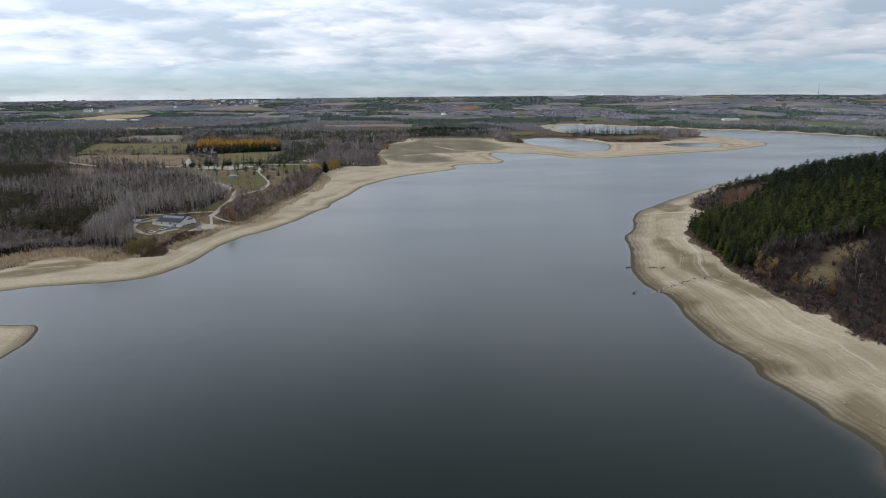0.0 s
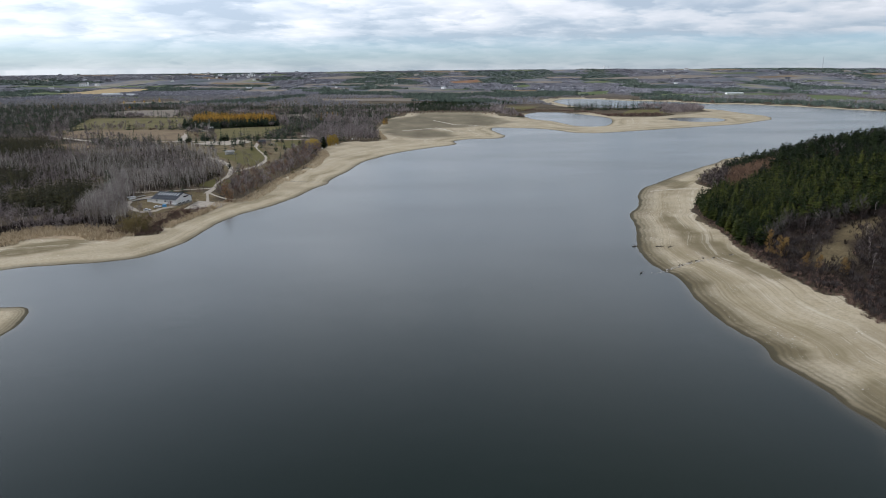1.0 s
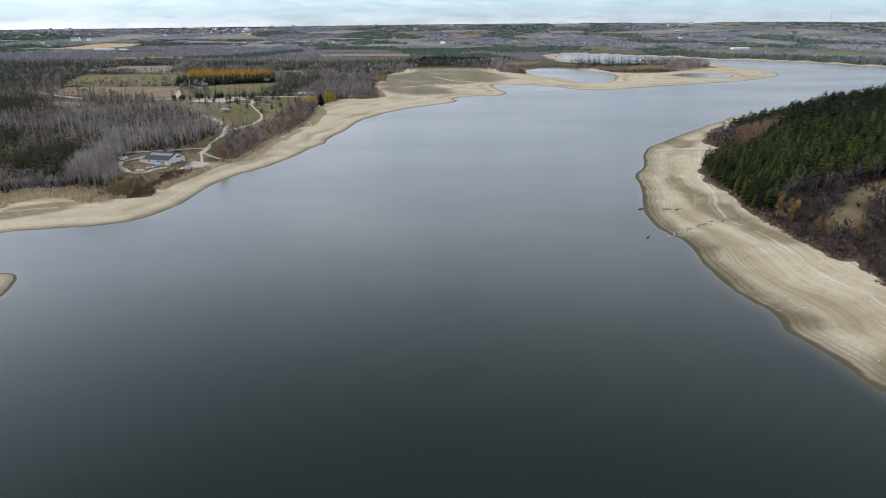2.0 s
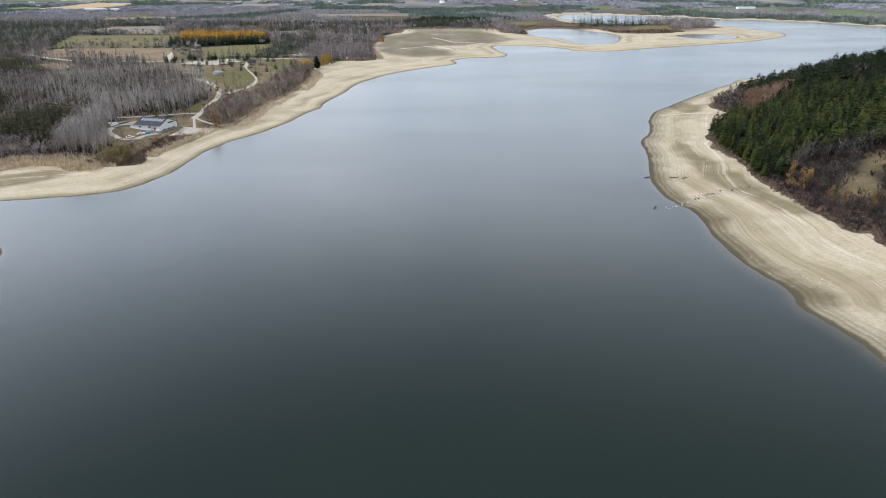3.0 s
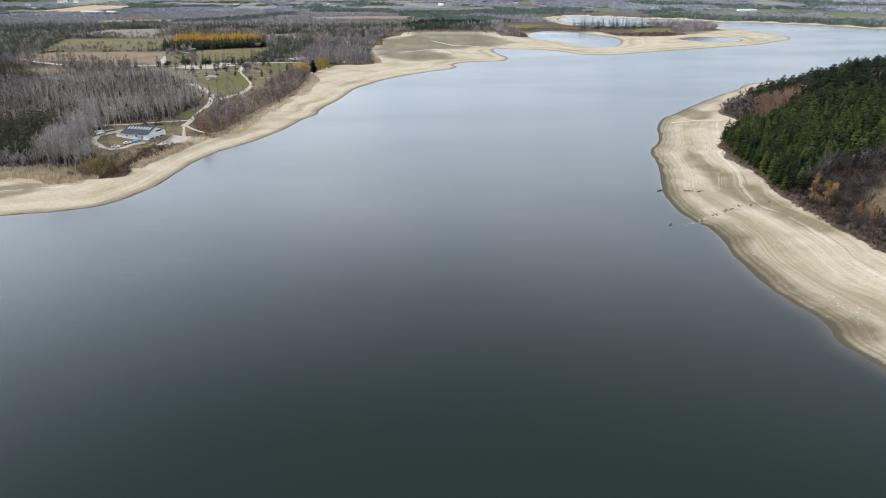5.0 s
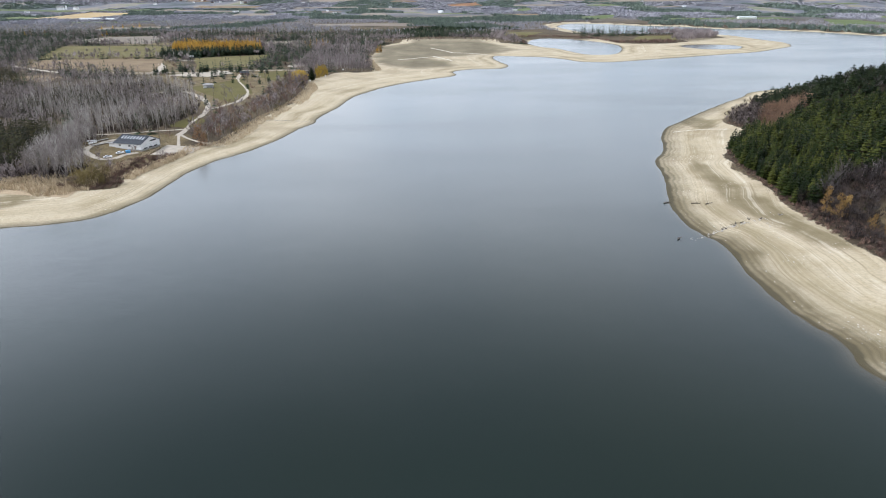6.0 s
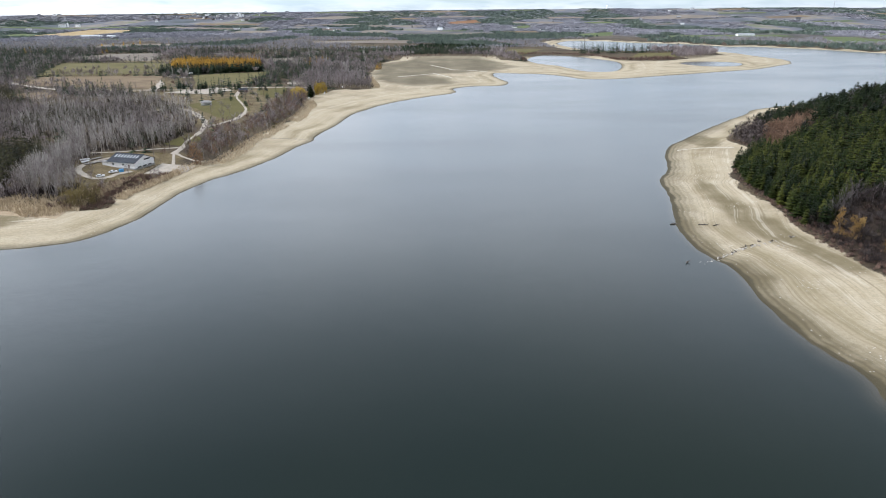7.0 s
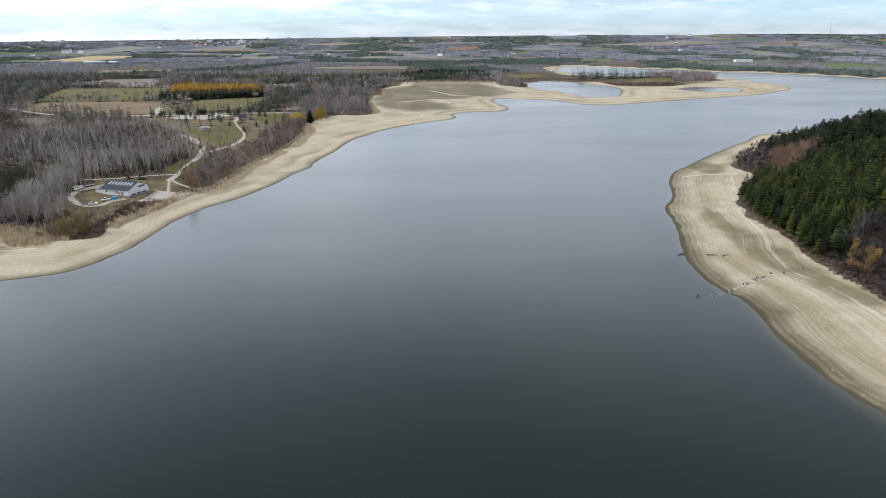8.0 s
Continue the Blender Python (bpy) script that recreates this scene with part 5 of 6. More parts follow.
# island
x, y = scatter(WR, 280, 570, 1255, 1560, 6.2)
ed = signed(x, y, LAND_LINE)
k = (ed > 5) & clear(x, y) & (x > 285)
right_end = k & (x > 430) & (y < 1480)
stand("island_bare_trees", "grey-brown bare trees on the island", FEATHERS, [TWIG, TWIG], x[right_end], y[right_end], WR, (1.1, 1.5))
m = k & ~right_end & (y > 1430)
stand("island_conifers", "dark conifers on the island", SPRUCES_LITE, [BARK, SPRUCE], x[m][::5], y[m][::5], WR, (1.0, 1.6))
stand("island_bare_trees", "grey bare trees on the island", FEATHERS, [TWIG, TWIG], x[m][1::8], y[m][1::8], WR, (0.6, 0.9))
stand("island_spruces", "tall dark spruces at the island end", SPRUCES, [BARK, SPRUCE], [318, 324, 331, 337, 344, 352, 366, 372, 392, 398], [1490, 1502, 1494, 1508, 1498, 1512, 1470, 1480, 1440, 1452], WR, (1.0, 1.5))
m = k & ~right_end & (y < 1320)
stand("island_brush", "brown brush on the island shore", BUSHES_LITE, [SHRUB, SHRUB], x[m], y[m], WR, (1.1, 1.8), category="bushes")
x, y = scatter(WR, 150, 330, 1290, 1480, 4.5)
ed = signed(x, y, LAND_LINE)
k = (ed > 1) & (ed < 14)
stand("isthmus_brush", "low brown brush between the ponds", BUSHES_LITE, [DARKTWIG, SHRUB], x[k], y[k], WR, (0.8, 1.5), category="bushes")

# far country to the skyline
n = 150000
a = WR.uniform(-0.70, 0.70, n)
r = np.sqrt(WR.uniform(1350 ** 2, 4700 ** 2, n))
keep = WR.random(n) < (12.0 / (9 + (r - 1350) / 3550 * 19)) ** 2 * np.where(r > 2400, 0.95, 1.25)
a, r = a[keep], r[keep]
x, y = r * np.sin(a), r * np.cos(a)
k = (y > 1000) & ~((y < 1552) & (x < 330) & (x > -1150)) & ~((x > 140) & (x < 640) & (y < 1640))
x, y, r = x[k], y[k], r[k]
woods = value_noise(x, y * 0.6, 260, 101, 3)
k = (signed(x, y, LAND_LINE) > 6) & (woods > np.where(r > 2400, 0.38, 0.30)) & clear(x, y, 4)
x, y, r = x[k], y[k], r[k]
shore_belt = (signed(x, y, LAND_LINE) < 120) & (x > 500)
con = (value_noise(x, y * 0.5, 300, 103, 3) > 0.55) | (shore_belt & (WR.random(len(x)) < 0.75))
# bare woods all take the haze-tinted colour, conifers only from 1700 m on
for m, name, label, protos, mat in ((~con, "far_bare_woods", "distant leafless woods, haze painted into their blue-grey colour", FAR_BARE, HAZEWOOD), (con, "far_conifers", "distant conifer woods, painted paler for haze farther out", FAR_CONE, HAZEPINE)):
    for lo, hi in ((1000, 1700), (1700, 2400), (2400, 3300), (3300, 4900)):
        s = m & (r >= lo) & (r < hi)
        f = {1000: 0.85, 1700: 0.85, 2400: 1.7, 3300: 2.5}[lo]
        mat = {"far_conifers": SPRUCE if lo < 1700 else HAZEPINE}.get(name, mat)
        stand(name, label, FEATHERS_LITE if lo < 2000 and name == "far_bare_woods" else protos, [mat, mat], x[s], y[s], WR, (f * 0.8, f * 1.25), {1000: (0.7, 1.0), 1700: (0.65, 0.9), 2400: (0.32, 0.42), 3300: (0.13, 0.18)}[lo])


# ---- buildings and things ----
WHITE = plain("white_painted_metal", (0.74, 0.73, 0.71), (0.82, 0.815, 0.80), 0.4, 0.6)
ROOF = plain("dark_grey_roof_sheet", (0.042, 0.046, 0.055), (0.065, 0.07, 0.08), 0.5, 0.88, 0.0)
GLASS = plain("dark_window_glass", (0.02, 0.022, 0.025), (0.03, 0.033, 0.037), 1.0, 0.12)
SKYLIGHT = plain("pale_plastic_skylight", (0.32, 0.335, 0.345), (0.42, 0.435, 0.445), 1.0, 0.4)
CONCRETE = plain("pale_concrete", (0.24, 0.23, 0.205), (0.32, 0.31, 0.285), 0.6, 0.9, 0, 0.2)
WOOD = plain("weathered_wood", (0.10, 0.075, 0.055), (0.17, 0.14, 0.11), 1.2, 0.85, 0, 0.3)
STEEL = plain("galvanised_steel", (0.36, 0.37, 0.38), (0.46, 0.47, 0.48), 0.6, 0.5, 0.5)
CARWHITE = plain("white_car_paint", (0.72, 0.72, 0.72), (0.78, 0.78, 0.78), 1.0, 0.25)
BLUEPAINT = plain("bright_blue_tarp", (0.05, 0.22, 0.42), (0.08, 0.28, 0.5), 1.0, 0.5)
RUBBER = plain("black_rubber", (0.015, 0.015, 0.015), (0.03, 0.03, 0.03), 3.0, 0.8)
ROCK = plain("bleached_rock", (0.24, 0.22, 0.185), (0.42, 0.395, 0.35), 0.8, 0.9, 0, 0.4)
DRIFT = plain("grey_driftwood", (0.07, 0.06, 0.05), (0.15, 0.13, 0.11), 1.5, 0.9, 0, 0.3)
BROWNWALL = plain("brown_wood_siding", (0.10, 0.06, 0.045), (0.15, 0.095, 0.07), 0.8, 0.8)
GREYROOF = plain("pale_grey_shingles", (0.20, 0.195, 0.185), (0.28, 0.27, 0.26), 0.8, 0.9)


def box(x0, x1, y0, y1, z0, z1, bevel=0.0):
    bm = bmesh.new()
    bmesh.ops.create_cube(bm, size=1.0)
    for v in bm.verts:
        v.co = Vector((x0 + (v.co.x + 0.5) * (x1 - x0), y0 + (v.co.y + 0.5) * (y1 - y0), z0 + (v.co.z + 0.5) * (z1 - z0)))
    if bevel:
        bmesh.ops.bevel(bm, geom=bm.edges[:], offset=bevel, segments=1, affect="EDGES")
    return bm


def prism(profile, axis_len, along="x"):
    """A profile in (across, up), drawn out along an axis from 0."""
    bm = bmesh.new()
    ends = []
    for s in (0, axis_len):
        ends.append([bm.verts.new((s, a, b) if along == "x" else (a, s, b)) for a, b in profile])
    n = len(profile)
    for k in range(n):
        bm.faces.new((ends[0][k], ends[0][(k + 1) % n], ends[1][(k + 1) % n], ends[1][k]))
    bm.faces.new(ends[0][::-1])
    bm.faces.new(ends[1])
    bmesh.ops.recalc_face_normals(bm, faces=bm.faces[:])
    return bm


def ground_z(x, y):
    return float(height(np.array([x]), np.array([y]))[0])


def boathouse():
    L, W, E, R = 19.0, 16.0, 3.4, 6.6
    root = tagged(new("boathouse"), "long white boathouse with a grey skylit roof", "building")
    part("foundation", box(-0.3, L + 0.3, -0.3, W + 0.3, -1.2, 0.12), CONCRETE, root)
    t = 0.2
    part("wall", prism([(0, 0.12), (0, E), (t, E), (t, 0.12)], L), WHITE, root)
    part("wall", prism([(W - t, 0.12), (W - t, E), (W, E), (W, 0.12)], L), WHITE, root)
    for x in (0.0, L - t):
        ob = part("gable_wall", prism([(0, 0.12), (W, 0.12), (W, E), (W / 2, R), (0, E)], t), WHITE, root)
        ob.location.x = x + (0.004 if x else -0.004)
    for s in (0, 1):
        a, b = (-0.6, W / 2) if s == 0 else (W + 0.6, W / 2)
        slope = (R - E) / (W / 2)
        za, zb = E - 0.6 * slope, R
        r = part("roof", prism([(a, za + 0.05), (b, zb + 0.05), (b, zb + 0.25), (a, za + 0.25)], L + 1.2), ROOF, root)
        r.location.x = -0.6
        if s == 0:
            for k in range(8):
                x = 2.2 + k * 2.15
                y0, y1 = 3.9, 6.6
                sk = part("skylight", prism([(y0, E + y0 * slope + 0.22), (y1, E + y1 * slope + 0.22), (y1, E + y1 * slope + 0.34), (y0, E + y0 * slope + 0.34)], 0.75), SKYLIGHT, r)
                sk.location.x = x
            for k in range(19):
                rib = part("roof_rib", prism([(a + 0.02, za + 0.24), (b - 0.1, zb + 0.22), (b - 0.1, zb + 0.30), (a + 0.02, za + 0.32)], 0.07), ROOF, r)
                rib.location.x = 0.5 + k * 1.05
    for y in (-0.62, W + 0.5):
        part("gutter", box(-0.6, L + 0.6, y, y + 0.12, E - 0.32, E - 0.2), STEEL, root)
    part("ridge_cap", box(-0.6, L + 0.6, W / 2 - 0.25, W / 2 + 0.25, R + 0.2, R + 0.33), ROOF, root)
    for k, y in enumerate((2.0, 6.2, 10.4)):
        d = part("garage_door", box(L - 0.03, L + 0.06, y, y + 3.2, 0.12, 3.0), WHITE, root)
        for z in (0.9, 1.6, 2.3):
            part("panel_joint", box(L + 0.05, L + 0.075, y + 0.05, y + 3.15, z, z + 0.06), STEEL, d)
        # dark strip on the door foot stands in for shade in a gap
        part("shadow_gap", box(L + 0.04, L + 0.085, y + 0.1, y + 3.1, 0.12, 0.75), GLASS, d, "dark strip painted as shade in the gap under the door")
    part("window", box(L - 0.03, L + 0.07, W / 2 - 0.2, W / 2 + 5.0, 3.55, 4.35), GLASS, root, "long dark window band in the gable")
    for x in (3.0, 10.0):
        w = part("window", box(x, x + 1.3, -0.06, 0.03, 1.5, 2.5), GLASS, root)
        part("sill", box(x - 0.1, x + 1.4, -0.12, 0.02, 1.4, 1.5), WHITE, w)
        part("lintel", box(x - 0.1, x + 1.4, -0.08, 0.02, 2.5, 2.6), WHITE, w)
        part("mullion", box(x + 0.62, x + 0.68, -0.08, 0.02, 1.5, 2.5), WHITE, w)
    dr = part("door", box(14.2, 15.2, -0.06, 0.03, 0.12, 2.2), BROWNWALL, root)
    part("door_handle", box(15.0, 15.08, -0.14, -0.05, 1.0, 1.15), STEEL, dr)
    part("lean_to", box(-4.6, -0.35, 0.4, 4.4, -0.6, 2.5), WHITE, root, "low white lean-to shed")
    part("lean_to_roof", prism([(0.1, 2.5), (4.7, 2.75), (4.7, 2.9), (0.1, 2.65)], 4.7), GREYROOF, root).location.x = -4.9
    return root


bx, by = -197.2, 443.0
boathouse().matrix_basis = pose(bx, by, ground_z(-185, 446) + 0.25, 0, 0, -18)


def shelter():
    root = tagged(new("park_shelter"), "small open park shelter with a pale hipped roof", "shelter")
    part("slab", box(-4.6, 4.6, -3.6, 3.6, -0.8, 0.15), CONCRETE, root)
    for x in (-4, 0, 4):
        for y in (-3, 3):
            part("post", box(x - 0.12, x + 0.12, y - 0.12, y + 0.12, 0.15, 2.7), WHITE, root)
    part("low_wall", box(-4, 4, 2.9, 3.1, 0.15, 2.2), WHITE, root)
    part("low_wall", box(-4, -1.5, -3.1, -2.9, 0.15, 1.4), WHITE, root)
    bm = bmesh.new()
    low = [bm.verts.new(p) for p in ((-5.2, -4.2, 2.6), (5.2, -4.2, 2.6), (5.2, 4.2, 2.6), (-5.2, 4.2, 2.6))]
    edge = [bm.verts.new((v.co.x, v.co.y, 2.8)) for v in low]
    a, b = bm.verts.new((-2.0, 0, 4.3)), bm.verts.new((2.0, 0, 4.3))
    bm.faces.new(low[::-1])
    for k in range(4):
        bm.faces.new((low[k], low[(k + 1) % 4], edge[(k + 1) % 4], edge[k]))
    bm.faces.new((edge[0], edge[1], b, a))
    bm.faces.new((edge[1], edge[2], b))
    bm.faces.new((edge[2], edge[3], a, b))
    bm.faces.new((edge[3], edge[0], a))
    part("roof", bm, GREYROOF, root)
    return root


shelter().matrix_basis = pose(-225, 699, ground_z(-225, 699) + 0.3, 0, 0, 12)


def house(L, W, E, R, wall, roof, label, name="house", wins=3):
    root = tagged(new(name), label, "building")
    part("wall", prism([(0, -1.5), (W, -1.5), (W, E), (W / 2, R), (0, E)], L), wall, root)
    for a, b in ((-0.4, W / 2), (W + 0.4, W / 2)):
        part("roof", prism([(a, E - 0.2), (b, R + 0.02), (b, R + 0.25), (a, E + 0.05)], L + 0.8), roof, root).location.x = -0.4
    for k in range(wins):
        x = L * (k + 0.5) / wins
        part("window", box(x - 0.7, x + 0.7, -0.06, 0.04, E * 0.4, E * 0.75), GLASS, root)
    return root


def put(ob, x, y, turn=0.0):
    ob.matrix_basis = pose(x, y, ground_z(x, y), 0, 0, turn)
    return ob


put(house(9, 6, 2.6, 4.4, BROWNWALL, ROOF, "small brown park cabin under trees", "park_cabin"), -222, 800, 30)
put(house(52, 20, 5, 7, WHITE, SKYLIGHT, "long white greenhouse beyond the far shore", "greenhouse", 8), 918, 2170, -4)
put(house(66, 16, 6, 8.5, WHITE, SKYLIGHT, "long white farm shed in the distance", "farm_shed", 8), -1150, 2272, -5)
put(house(26, 14, 5, 8, WHITE, SKYLIGHT, "low white farm shed in the distance", "farm_shed", 3), -1062, 2262, -5)
put(house(26, 16, 9, 15, WHITE, GREYROOF, "white barn on a distant farm", "barn", 3), -1640, 3050, 10)
put(house(20, 12, 8, 12, WHITE, GREYROOF, "white barn on a distant farm", "barn", 3), -1590, 3090, -20)
put(house(18, 11, 6, 9, WHITE, ROOF, "white farmhouse beyond the lake", "farmhouse"), 384, 2660, 15)
put(house(20, 11, 6, 9, WHITE, ROOF, "white farmhouse beyond the lake", "farmhouse"), 505, 2840, -10)
put(house(16, 10, 6, 9, WHITE, ROOF, "white farmhouse beyond the lake", "farmhouse"), 548, 2835, 5)
put(house(24, 10, 4, 6, WHITE, GREYROOF, "low white farmhouse far behind the woods", "farmhouse"), -880, 3020, 4)
HR = np.random.default_rng(77)
for i in range(46):
    x, y = HR.normal(-1170, 110), HR.uniform(3620, 4080)
    s = HR.uniform(0.5, 1.2)
    put(house(14 * s, 10 * s, 6 * s, 9 * s, (WHITE, BROWNWALL, WHITE, GREYROOF)[int(HR.integers(0, 4))], (ROOF, GREYROOF)[int(HR.integers(0, 2))], "town house far away among trees", "town_house", 2), x, y, HR.uniform(-60, 60))
for i in range(44):
    r, a = HR.uniform(2900, 4750), HR.uniform(-0.62, 0.62)
    x, y = r * math.sin(a), r * math.cos(a)
    s = HR.uniform(0.6, 1.5)
    put(house(16 * s, 9 * s, 4.5 * s, 7 * s, (WHITE, GREYROOF, WHITE)[int(HR.integers(0, 3))], (ROOF, GREYROOF, SKYLIGHT)[int(HR.integers(0, 3))], "distant farm building among fields and woods", "farm_building", 2), x, y, HR.uniform(-40, 40))


def cylinder(r0, r1, z0, z1, n=12):
    bm = bmesh.new()
    bmesh.ops.create_cone(bm, cap_ends=True, segments=n, radius1=r0, radius2=r1, depth=z1 - z0, matrix=Matrix.Translation((0, 0, (z0 + z1) / 2)))
    return bm


def silo(r, h, label, name="silo"):
    root = tagged(new(name), label, name.replace("_", " "))
    part("shell", cylinder(r, r, -1, h), WHITE, root)
    part("dome", cylinder(r, r * 0.25, h, h + r * 0.7), STEEL, root)
    return root


for i, (x, y, h) in enumerate([(-1112, 3900, 15), (-1102, 3904, 19), (-1092, 3900, 17), (-1082, 3906, 13), (-1618, 3085, 15)]):
    put(silo(3.6, h, "pale grain silo on the skyline side of a far town" if y > 3500 else "farm silo beside distant barns"), x, y)
tower = tagged(new("water_tower"), "distant white water tower on the skyline", "water tower")
part("shaft", cylinder(2, 2, -1, 16), WHITE, tower)
part("tank", cylinder(2.5, 6, 16, 20, 16), WHITE, tower)
part("cap", cylinder(6, 2.5, 20, 24, 16), WHITE, tower)
put(tower, 1122, 4700)
mast = tagged(new("radio_mast"), "tall thin grey radio mast far off", "mast")
part("shaft", cylinder(1.7, 1.0, -1, 62, 6), STEEL, mast)
part("antenna", cylinder(0.6, 0.3, 62, 70, 6), STEEL, mast)
put(mast, 2200, 3925)
mast2 = tagged(new("radio_mast"), "thin pale mast beside a water tower", "mast")
part("shaft", cylinder(1.0, 0.7, -1, 24, 6), STEEL, mast2)
put(mast2, 1150, 4690)


def car(paint, label, truck=False):
    root = tagged(new("parked_car"), label, "car")
    body = prism([(-0.85, 0.35), (0.85, 0.35), (0.9, 0.75), (0.82, 0.98), (-0.82, 0.98), (-0.9, 0.75)], 4.4)
    bmesh.ops.bevel(body, geom=body.edges[:], offset=0.08, segments=2, affect="EDGES")
    part("body", body, paint, root).location.x = -2.2
    cab = bmesh.new()
    bot = [cab.verts.new(p) for p in ((-1.6, -0.8, 0.97), (1.0, -0.8, 0.97), (1.0, 0.8, 0.97), (-1.6, 0.8, 0.97))]
    top = [cab.verts.new(p) for p in ((-1.2, -0.65, 1.45), (0.35, -0.65, 1.45), (0.35, 0.65, 1.45), (-1.2, 0.65, 1.45))]
    for k in range(4):
        cab.faces.new((bot[k], bot[(k + 1) % 4], top[(k + 1) % 4], top[k]))
    cab.faces.new(top)
    cab.faces.new(bot[::-1])
    part("window_band", cab, GLASS, root)
    part("roof", box(-1.2, 0.35, -0.66, 0.66, 1.44, 1.50, 0.02), paint, root)
    for x in (-1.4, 1.35):
        for y in (-0.85, 0.85):
            w = part("wheel", cylinder(0.33, 0.33, -0.1, 0.1, 14), RUBBER, root)
            w.matrix_basis = pose(x, y, 0.33, 90, 0, 0)
            part("rim", cylinder(0.2, 0.2, -0.11, 0.11, 10), STEEL, w)
    for y in (-0.6, 0.6):
        part("headlight", box(2.16, 2.22, y - 0.18, y + 0.18, 0.62, 0.78), SKYLIGHT, root)
    return root


def rest(ob, x, y, turn, lift=0.32):
    ob.matrix_basis = pose(x, y, ground_z(x, y) + lift, 0, 0, turn)
    return ob


rest(car(CARWHITE, "white car parked on the gravel loop"), -190.0, 418.2, 28)
rest(car(CARWHITE, "white car parked beside a blue tarpaulin"), -187.5, 428.0, 40)
tarp = tagged(new("tarpaulin_stack"), "bright blue tarpaulin over a stacked load", "tarpaulin")
part("cover", box(-1.3, 1.3, -0.9, 0.9, -0.3, 1.5, 0.3), BLUEPAINT, tarp)
rest(tarp, -184.5, 431.5, 20, 0.3)


def boat(label):
    root = tagged(new("small_boat"), label, "boat")
    bm = bmesh.new()
    rings = []
    for x, w, z in ((-2.6, 0.85, 0.0), (-0.5, 1.0, 0.0), (1.5, 0.75, 0.08), (2.9, 0.05, 0.45)):
        rings.append([bm.verts.new(p) for p in ((x, -w, 0.95), (x, -w * 0.7, 0.25 + z), (x, 0, 0.1 + z), (x, w * 0.7, 0.25 + z), (x, w, 0.95))])
    for a, b in zip(rings, rings[1:]):
        for k in range(4):
            bm.faces.new((a[k], b[k], b[k + 1], a[k + 1]))
        bm.faces.new((a[4], b[4], b[0], a[0]))
    bm.faces.new(rings[0])
    bmesh.ops.recalc_face_normals(bm, faces=bm.faces[:])
    part("hull", bm, CARWHITE, root)
    part("keel_block", box(-1.5, 1.2, -0.3, 0.3, -0.3, 0.15), WOOD, root)
    return root


rest(boat("white boat laid up at the wood's edge"), -217.0, 455.0, 25, 0.35)
rest(boat("white boat laid up on the yard grass"), -213.5, 449.5, 60, 0.35)


def slab_stack(label):
    root = tagged(new("dock_section"), label, "dock")
    for k in range(6):
        part("plank", box(-4.0, 4.0, -0.9 + k * 0.31, -0.62 + k * 0.31, 0.25, 0.33), CONCRETE, root)
    for y in (-0.8, 0.8):
        part("bearer", box(-4.0, 4.0, y - 0.08, y + 0.08, -0.25, 0.25), WOOD, root)
    return root


for x, y, t in ((-209, 446.5, 55), (-206, 451, 50), (-213, 460, 62)):
    rest(slab_stack("pale stacked dock section stored behind the boathouse"), x, y, t, 0.3)


def pole(h, label):
    root = tagged(new("utility_pole"), label, "pole")
    part("shaft", cylinder(0.17, 0.11, -0.8, h, 8), WOOD, root)
    part("crossarm", box(-0.9, 0.9, -0.06, 0.06, h - 0.7, h - 0.55), WOOD, root)
    part("insulator", cylinder(0.05, 0.05, h - 0.55, h - 0.35, 6), WHITE, root)
    return root


put(pole(10.5, "weathered wooden utility pole behind the boathouse"), -176.5, 458.5, 30)
put(pole(10.0, "weathered wooden utility pole beside the park drive"), -218, 770, 0)

# rocks of the old wall that runs down the beach
TR = np.random.default_rng(41)


def stone(size):
    bm = bmesh.new()
    bmesh.ops.create_icosphere(bm, subdivisions=1, radius=size)
    for v in bm.verts:
        v.co *= 0.72 + 0.5 * TR.random()
        v.co.z *= 0.6
    return bm


stones = []
for s in (0.22, 0.32, 0.46):
    me = bpy.data.meshes.new("rock")
    bm = stone(s)
    bm.to_mesh(me)
    bm.free()
    me.materials.append(ROCK)
    stones.append(me)
line = smooth([(94, 290.5), (102, 295), (111, 301), (119, 306), (132, 311), (141, 316)], 1.0, False)
for i in range(95):
    k = TR.random() ** 1.5
    p = line[int(k * (len(line) - 1))] + TR.normal(size=2) * 0.6
    ob = tagged(new("rock", stones[int(TR.integers(0, 3))]), "bleached rock in a line down the beach", "rock", "rocks of the old wall")
    ob.matrix_basis = pose(p[0], p[1], max(ground_z(*p), -0.3) + 0.02, TR.random() * 40, TR.random() * 40, TR.random() * 360)
for i in range(90):
    x, y = TR.uniform(100, 150), TR.uniform(170, 340)
    if not 2 < -float(signed([x], [y], LAKE_LINE)[0]) < 45:
        continue
    ob = tagged(new("rock", stones[int(TR.integers(0, 2))]), "small bleached stone on the dried beach", "rock", "stones on the beach")
    s = TR.uniform(0.4, 1.1)
    ob.matrix_basis = pose(x, y, ground_z(x, y) + 0.05, 0, 0, TR.random() * 360) @ Matrix.Diagonal((s, s, s, 1))


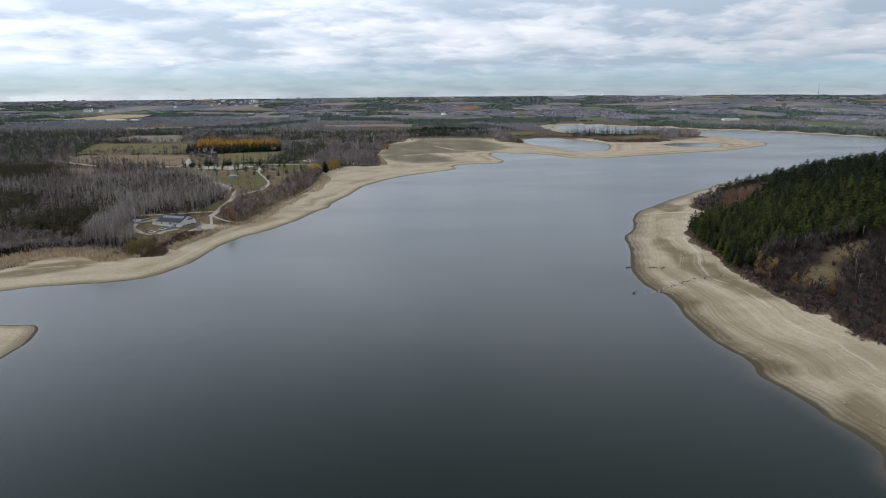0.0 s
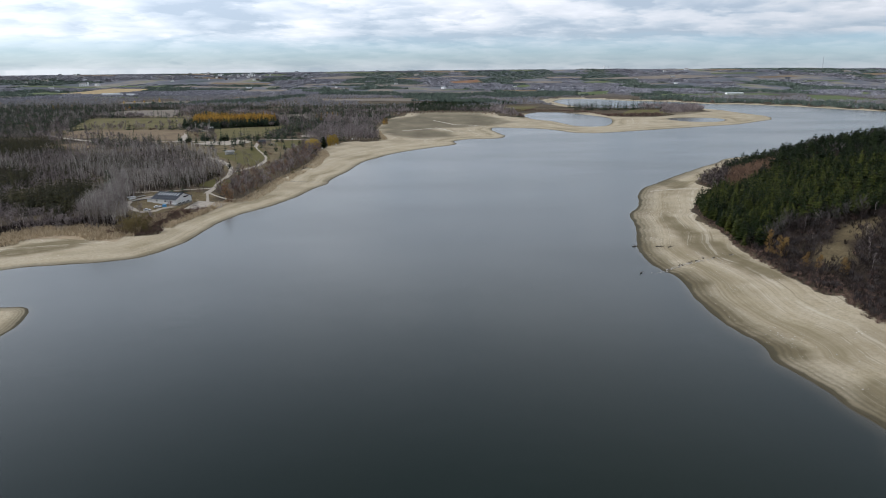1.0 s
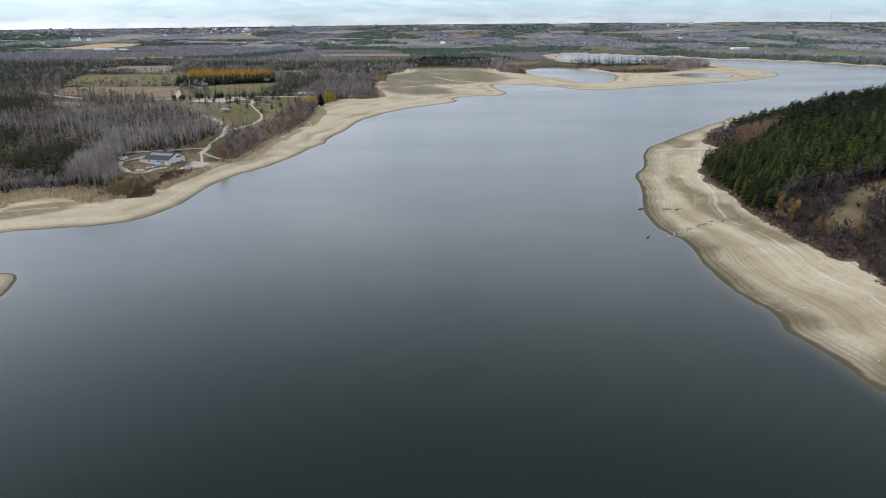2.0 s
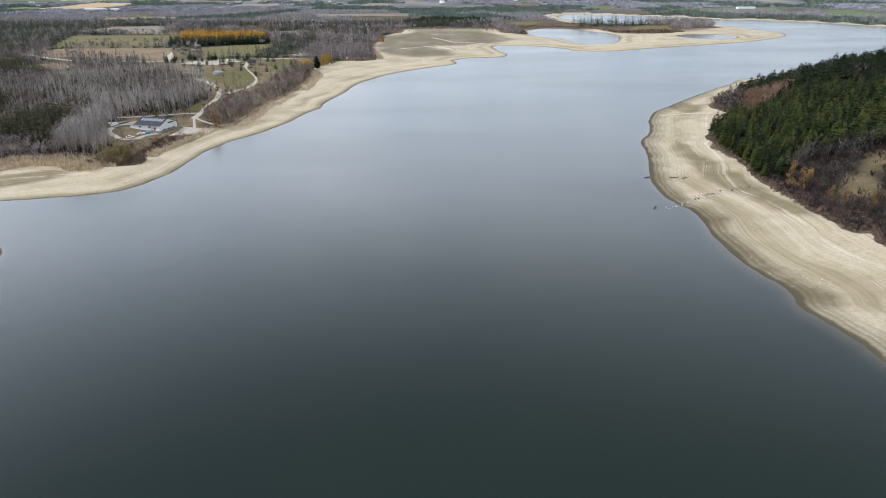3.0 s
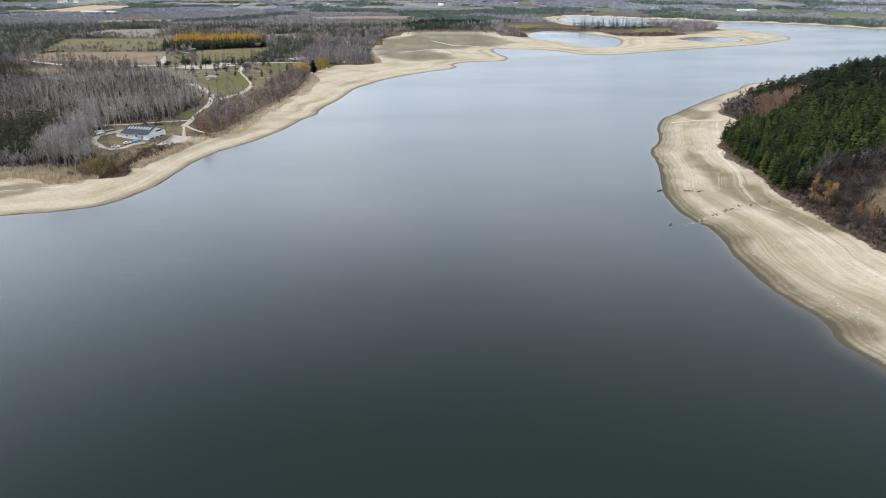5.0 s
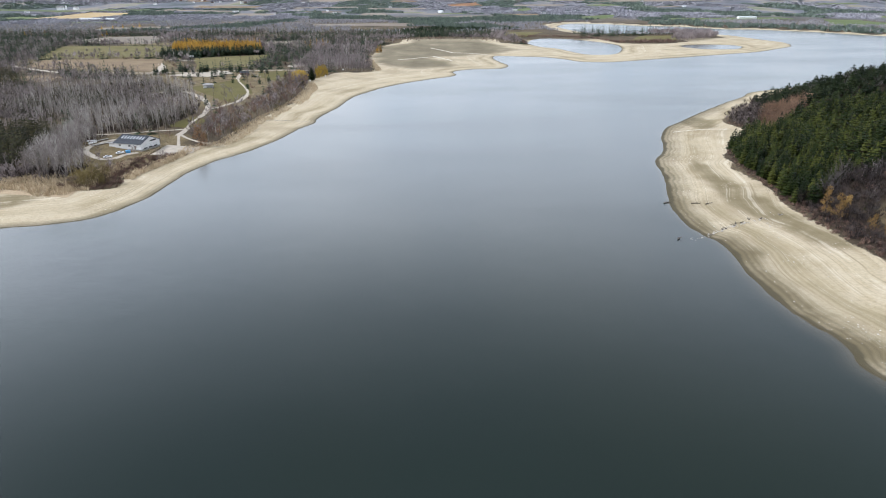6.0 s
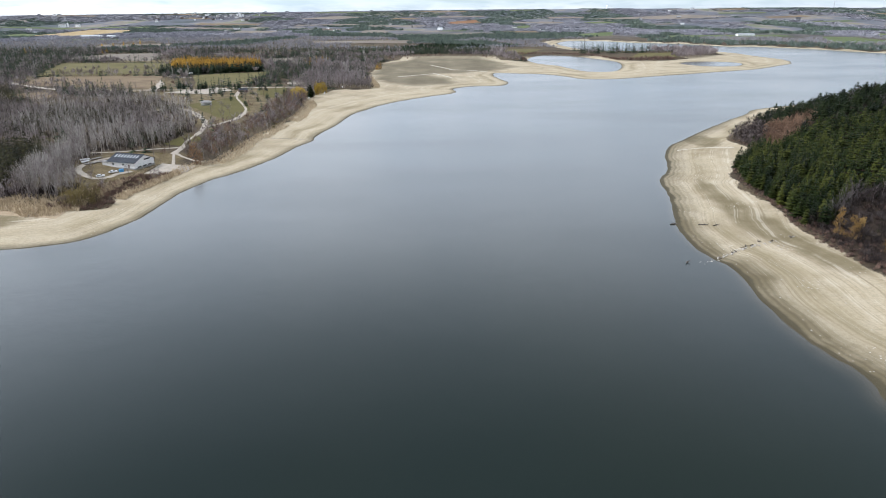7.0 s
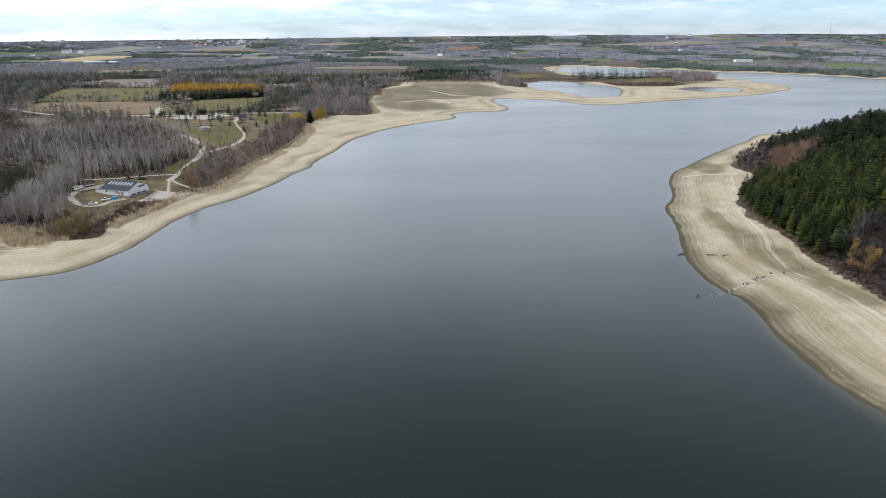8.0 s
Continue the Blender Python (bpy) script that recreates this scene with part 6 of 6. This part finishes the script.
def log(length, label, x, y, turn):
    root = tagged(new("driftwood_log"), label, "log")
    v, f = merged([tube((-length / 2, 0, 0), (0.1, 0.15, 0.1), 0.22, 0.2, 7), tube((0.1, 0.15, 0.1), (length / 2, -0.1, 0.15), 0.2, 0.09, 7)])
    part("stem", (v, f), DRIFT, root)
    for k in range(5):
        a = TR.uniform(-length / 2, length / 2)
        part("stub", tube((a, 0, 0.1), (a + TR.normal() * 0.7, TR.normal() * 0.8, 0.7), 0.08, 0.03, 4), DRIFT, root)
    root.matrix_basis = pose(x, y, max(ground_z(x, y), -0.05) + 0.15, 0, 0, turn)


for i in range(9):
    q = smooth([(97, 292), (119, 306), (141, 316)], 1.0, False)
    q = q[int(TR.random() * (len(q) - 1))] + TR.normal(size=2) * 1.2
    log(TR.uniform(0.8, 1.5), "dark driftwood branch among the rocks", q[0], q[1], TR.random() * 180)
log(3.6, "dark driftwood log lying at the waterline", 99.5, 337.5, 20)
log(4.0, "dark driftwood log lying on the sand", 111.0, 334.0, -10)
log(3.0, "dark driftwood branch lying on the sand", 116.0, 333.0, 30)
log(2.5, "dark driftwood branch stuck in the shallows", 89.0, 291.5, 60)

# single trees that stand out

SR = np.random.default_rng(9)
big_willow = [leafy_tree(SR, 13, 7.5, 1500, 0.8, 0.1), leafy_tree(SR, 12, 7.0, 1400, 0.8, 0.1)]
plant(plant_masters("golden_willow", "golden weeping willow at the head of the beach", big_willow, (BARK, WILLOW), "tree", "golden willows"),
      [-150, -144, -147, -134, -132], [745, 753, 749, 790, 806], SR, (0.75, 1.0))
plant(plant_masters("pine_tree", "dark green pine between golden willows", [conifer(SR, 14, 6.0, 12, 9, 0.06, 0.25, 0.6)], (BARK, PINE), "tree"), [-138], [768], SR, (0.9, 1.0))
plant(plant_masters("orange_tree", "orange-brown leafy tree at the beach edge", [leafy_tree(SR, 12, 5.0, 1300, 0.5, 0.1)], (BARK, RUST), "tree"), [-150.5], [456], SR, (1.0, 1.1))
plant(plant_masters("spruce_tree", "dark spruce in the park", SPRUCES_WIDE, (BARK, SPRUCE), "tree", "park spruces"),
      [-183, -166, -146, -140, -159, -193, -212, -178, -172, -266, -250, -258, -241, -280, -311, -300, -232, -246, -185, -196, -205, -173],
      [727, 770, 725, 728, 713, 596, 735, 745, 758, 790, 800, 812, 790, 815, 820, 808, 770, 775, 690, 812, 822, 800], SR, (0.5, 0.85))
plant(plant_masters("park_tree", "leafless round tree on the park lawn", ROUND_BARE, (BARK, TWIG), "tree", "park trees"),
      [-200, -193, -240, -208, -222, -185, -186, -195, -206, -190, -178], [668, 660, 700, 690, 745, 640, 512, 488, 486, 526, 534], SR, (0.6, 0.9))
plant(plant_masters("yard_tree", "small bare tree on the beach by the boathouse", ROUND_BARE[:1], (BARK, TWIG), "tree"), [-158.7, -160.5], [417.5, 416], SR, (0.7, 0.8))
plant(plant_masters("yard_tree", "small bare tree in the boathouse yard", ROUND_BARE[:2], (BARK, TWIG), "tree"), [-178, -181, -199, -192, -190], [426, 431, 428, 412, 409], SR, (0.5, 0.7))


def marker(label):
    root = tagged(new("beach_marker"), label, "marker")
    part("post", box(-0.12, 0.12, -0.12, 0.12, -0.5, 1.6), WHITE, root)
    part("board", box(-0.8, 0.8, -0.06, 0.06, 1.0, 2.2, 0.03), WHITE, root)
    return root


for x, y in ((-116, 850), (-128, 795), (-137, 752)):
    put(marker("small white board on a post above the beach"), x, y, 20)
trailer = tagged(new("storage_trailer"), "white storage trailer at the field edge", "trailer")
part("box", box(-4, 4, -1.3, 1.3, 0.7, 3.3, 0.1), WHITE, trailer)
for wx_ in (-1.2, 0.2):
    for wy_ in (-1.1, 1.1):
        part("wheel", cylinder(0.45, 0.45, -0.14, 0.14, 12), RUBBER, trailer).matrix_basis = pose(wx_, wy_, 0.45, 90, 0, 0)
part("drawbar", box(3.9, 5.6, -0.15, 0.15, 0.5, 0.75), STEEL, trailer)
rest(trailer, -349, 1003, 15, 0.3)
line = smooth([(-96, 537), (-112, 541), (-136, 541)], 1.0, False)
for i in range(60):
    q = line[int(TR.random() * (len(line) - 1))] + TR.normal(size=2) * 0.5
    ob = tagged(new("rock", stones[int(TR.integers(0, 3))]), "bleached rock in a low line across the sand", "rock", "rocks across the sand")
    ob.matrix_basis = pose(q[0], q[1], max(ground_z(*q), -0.2) + 0.08, TR.random() * 40, 0, TR.random() * 360)
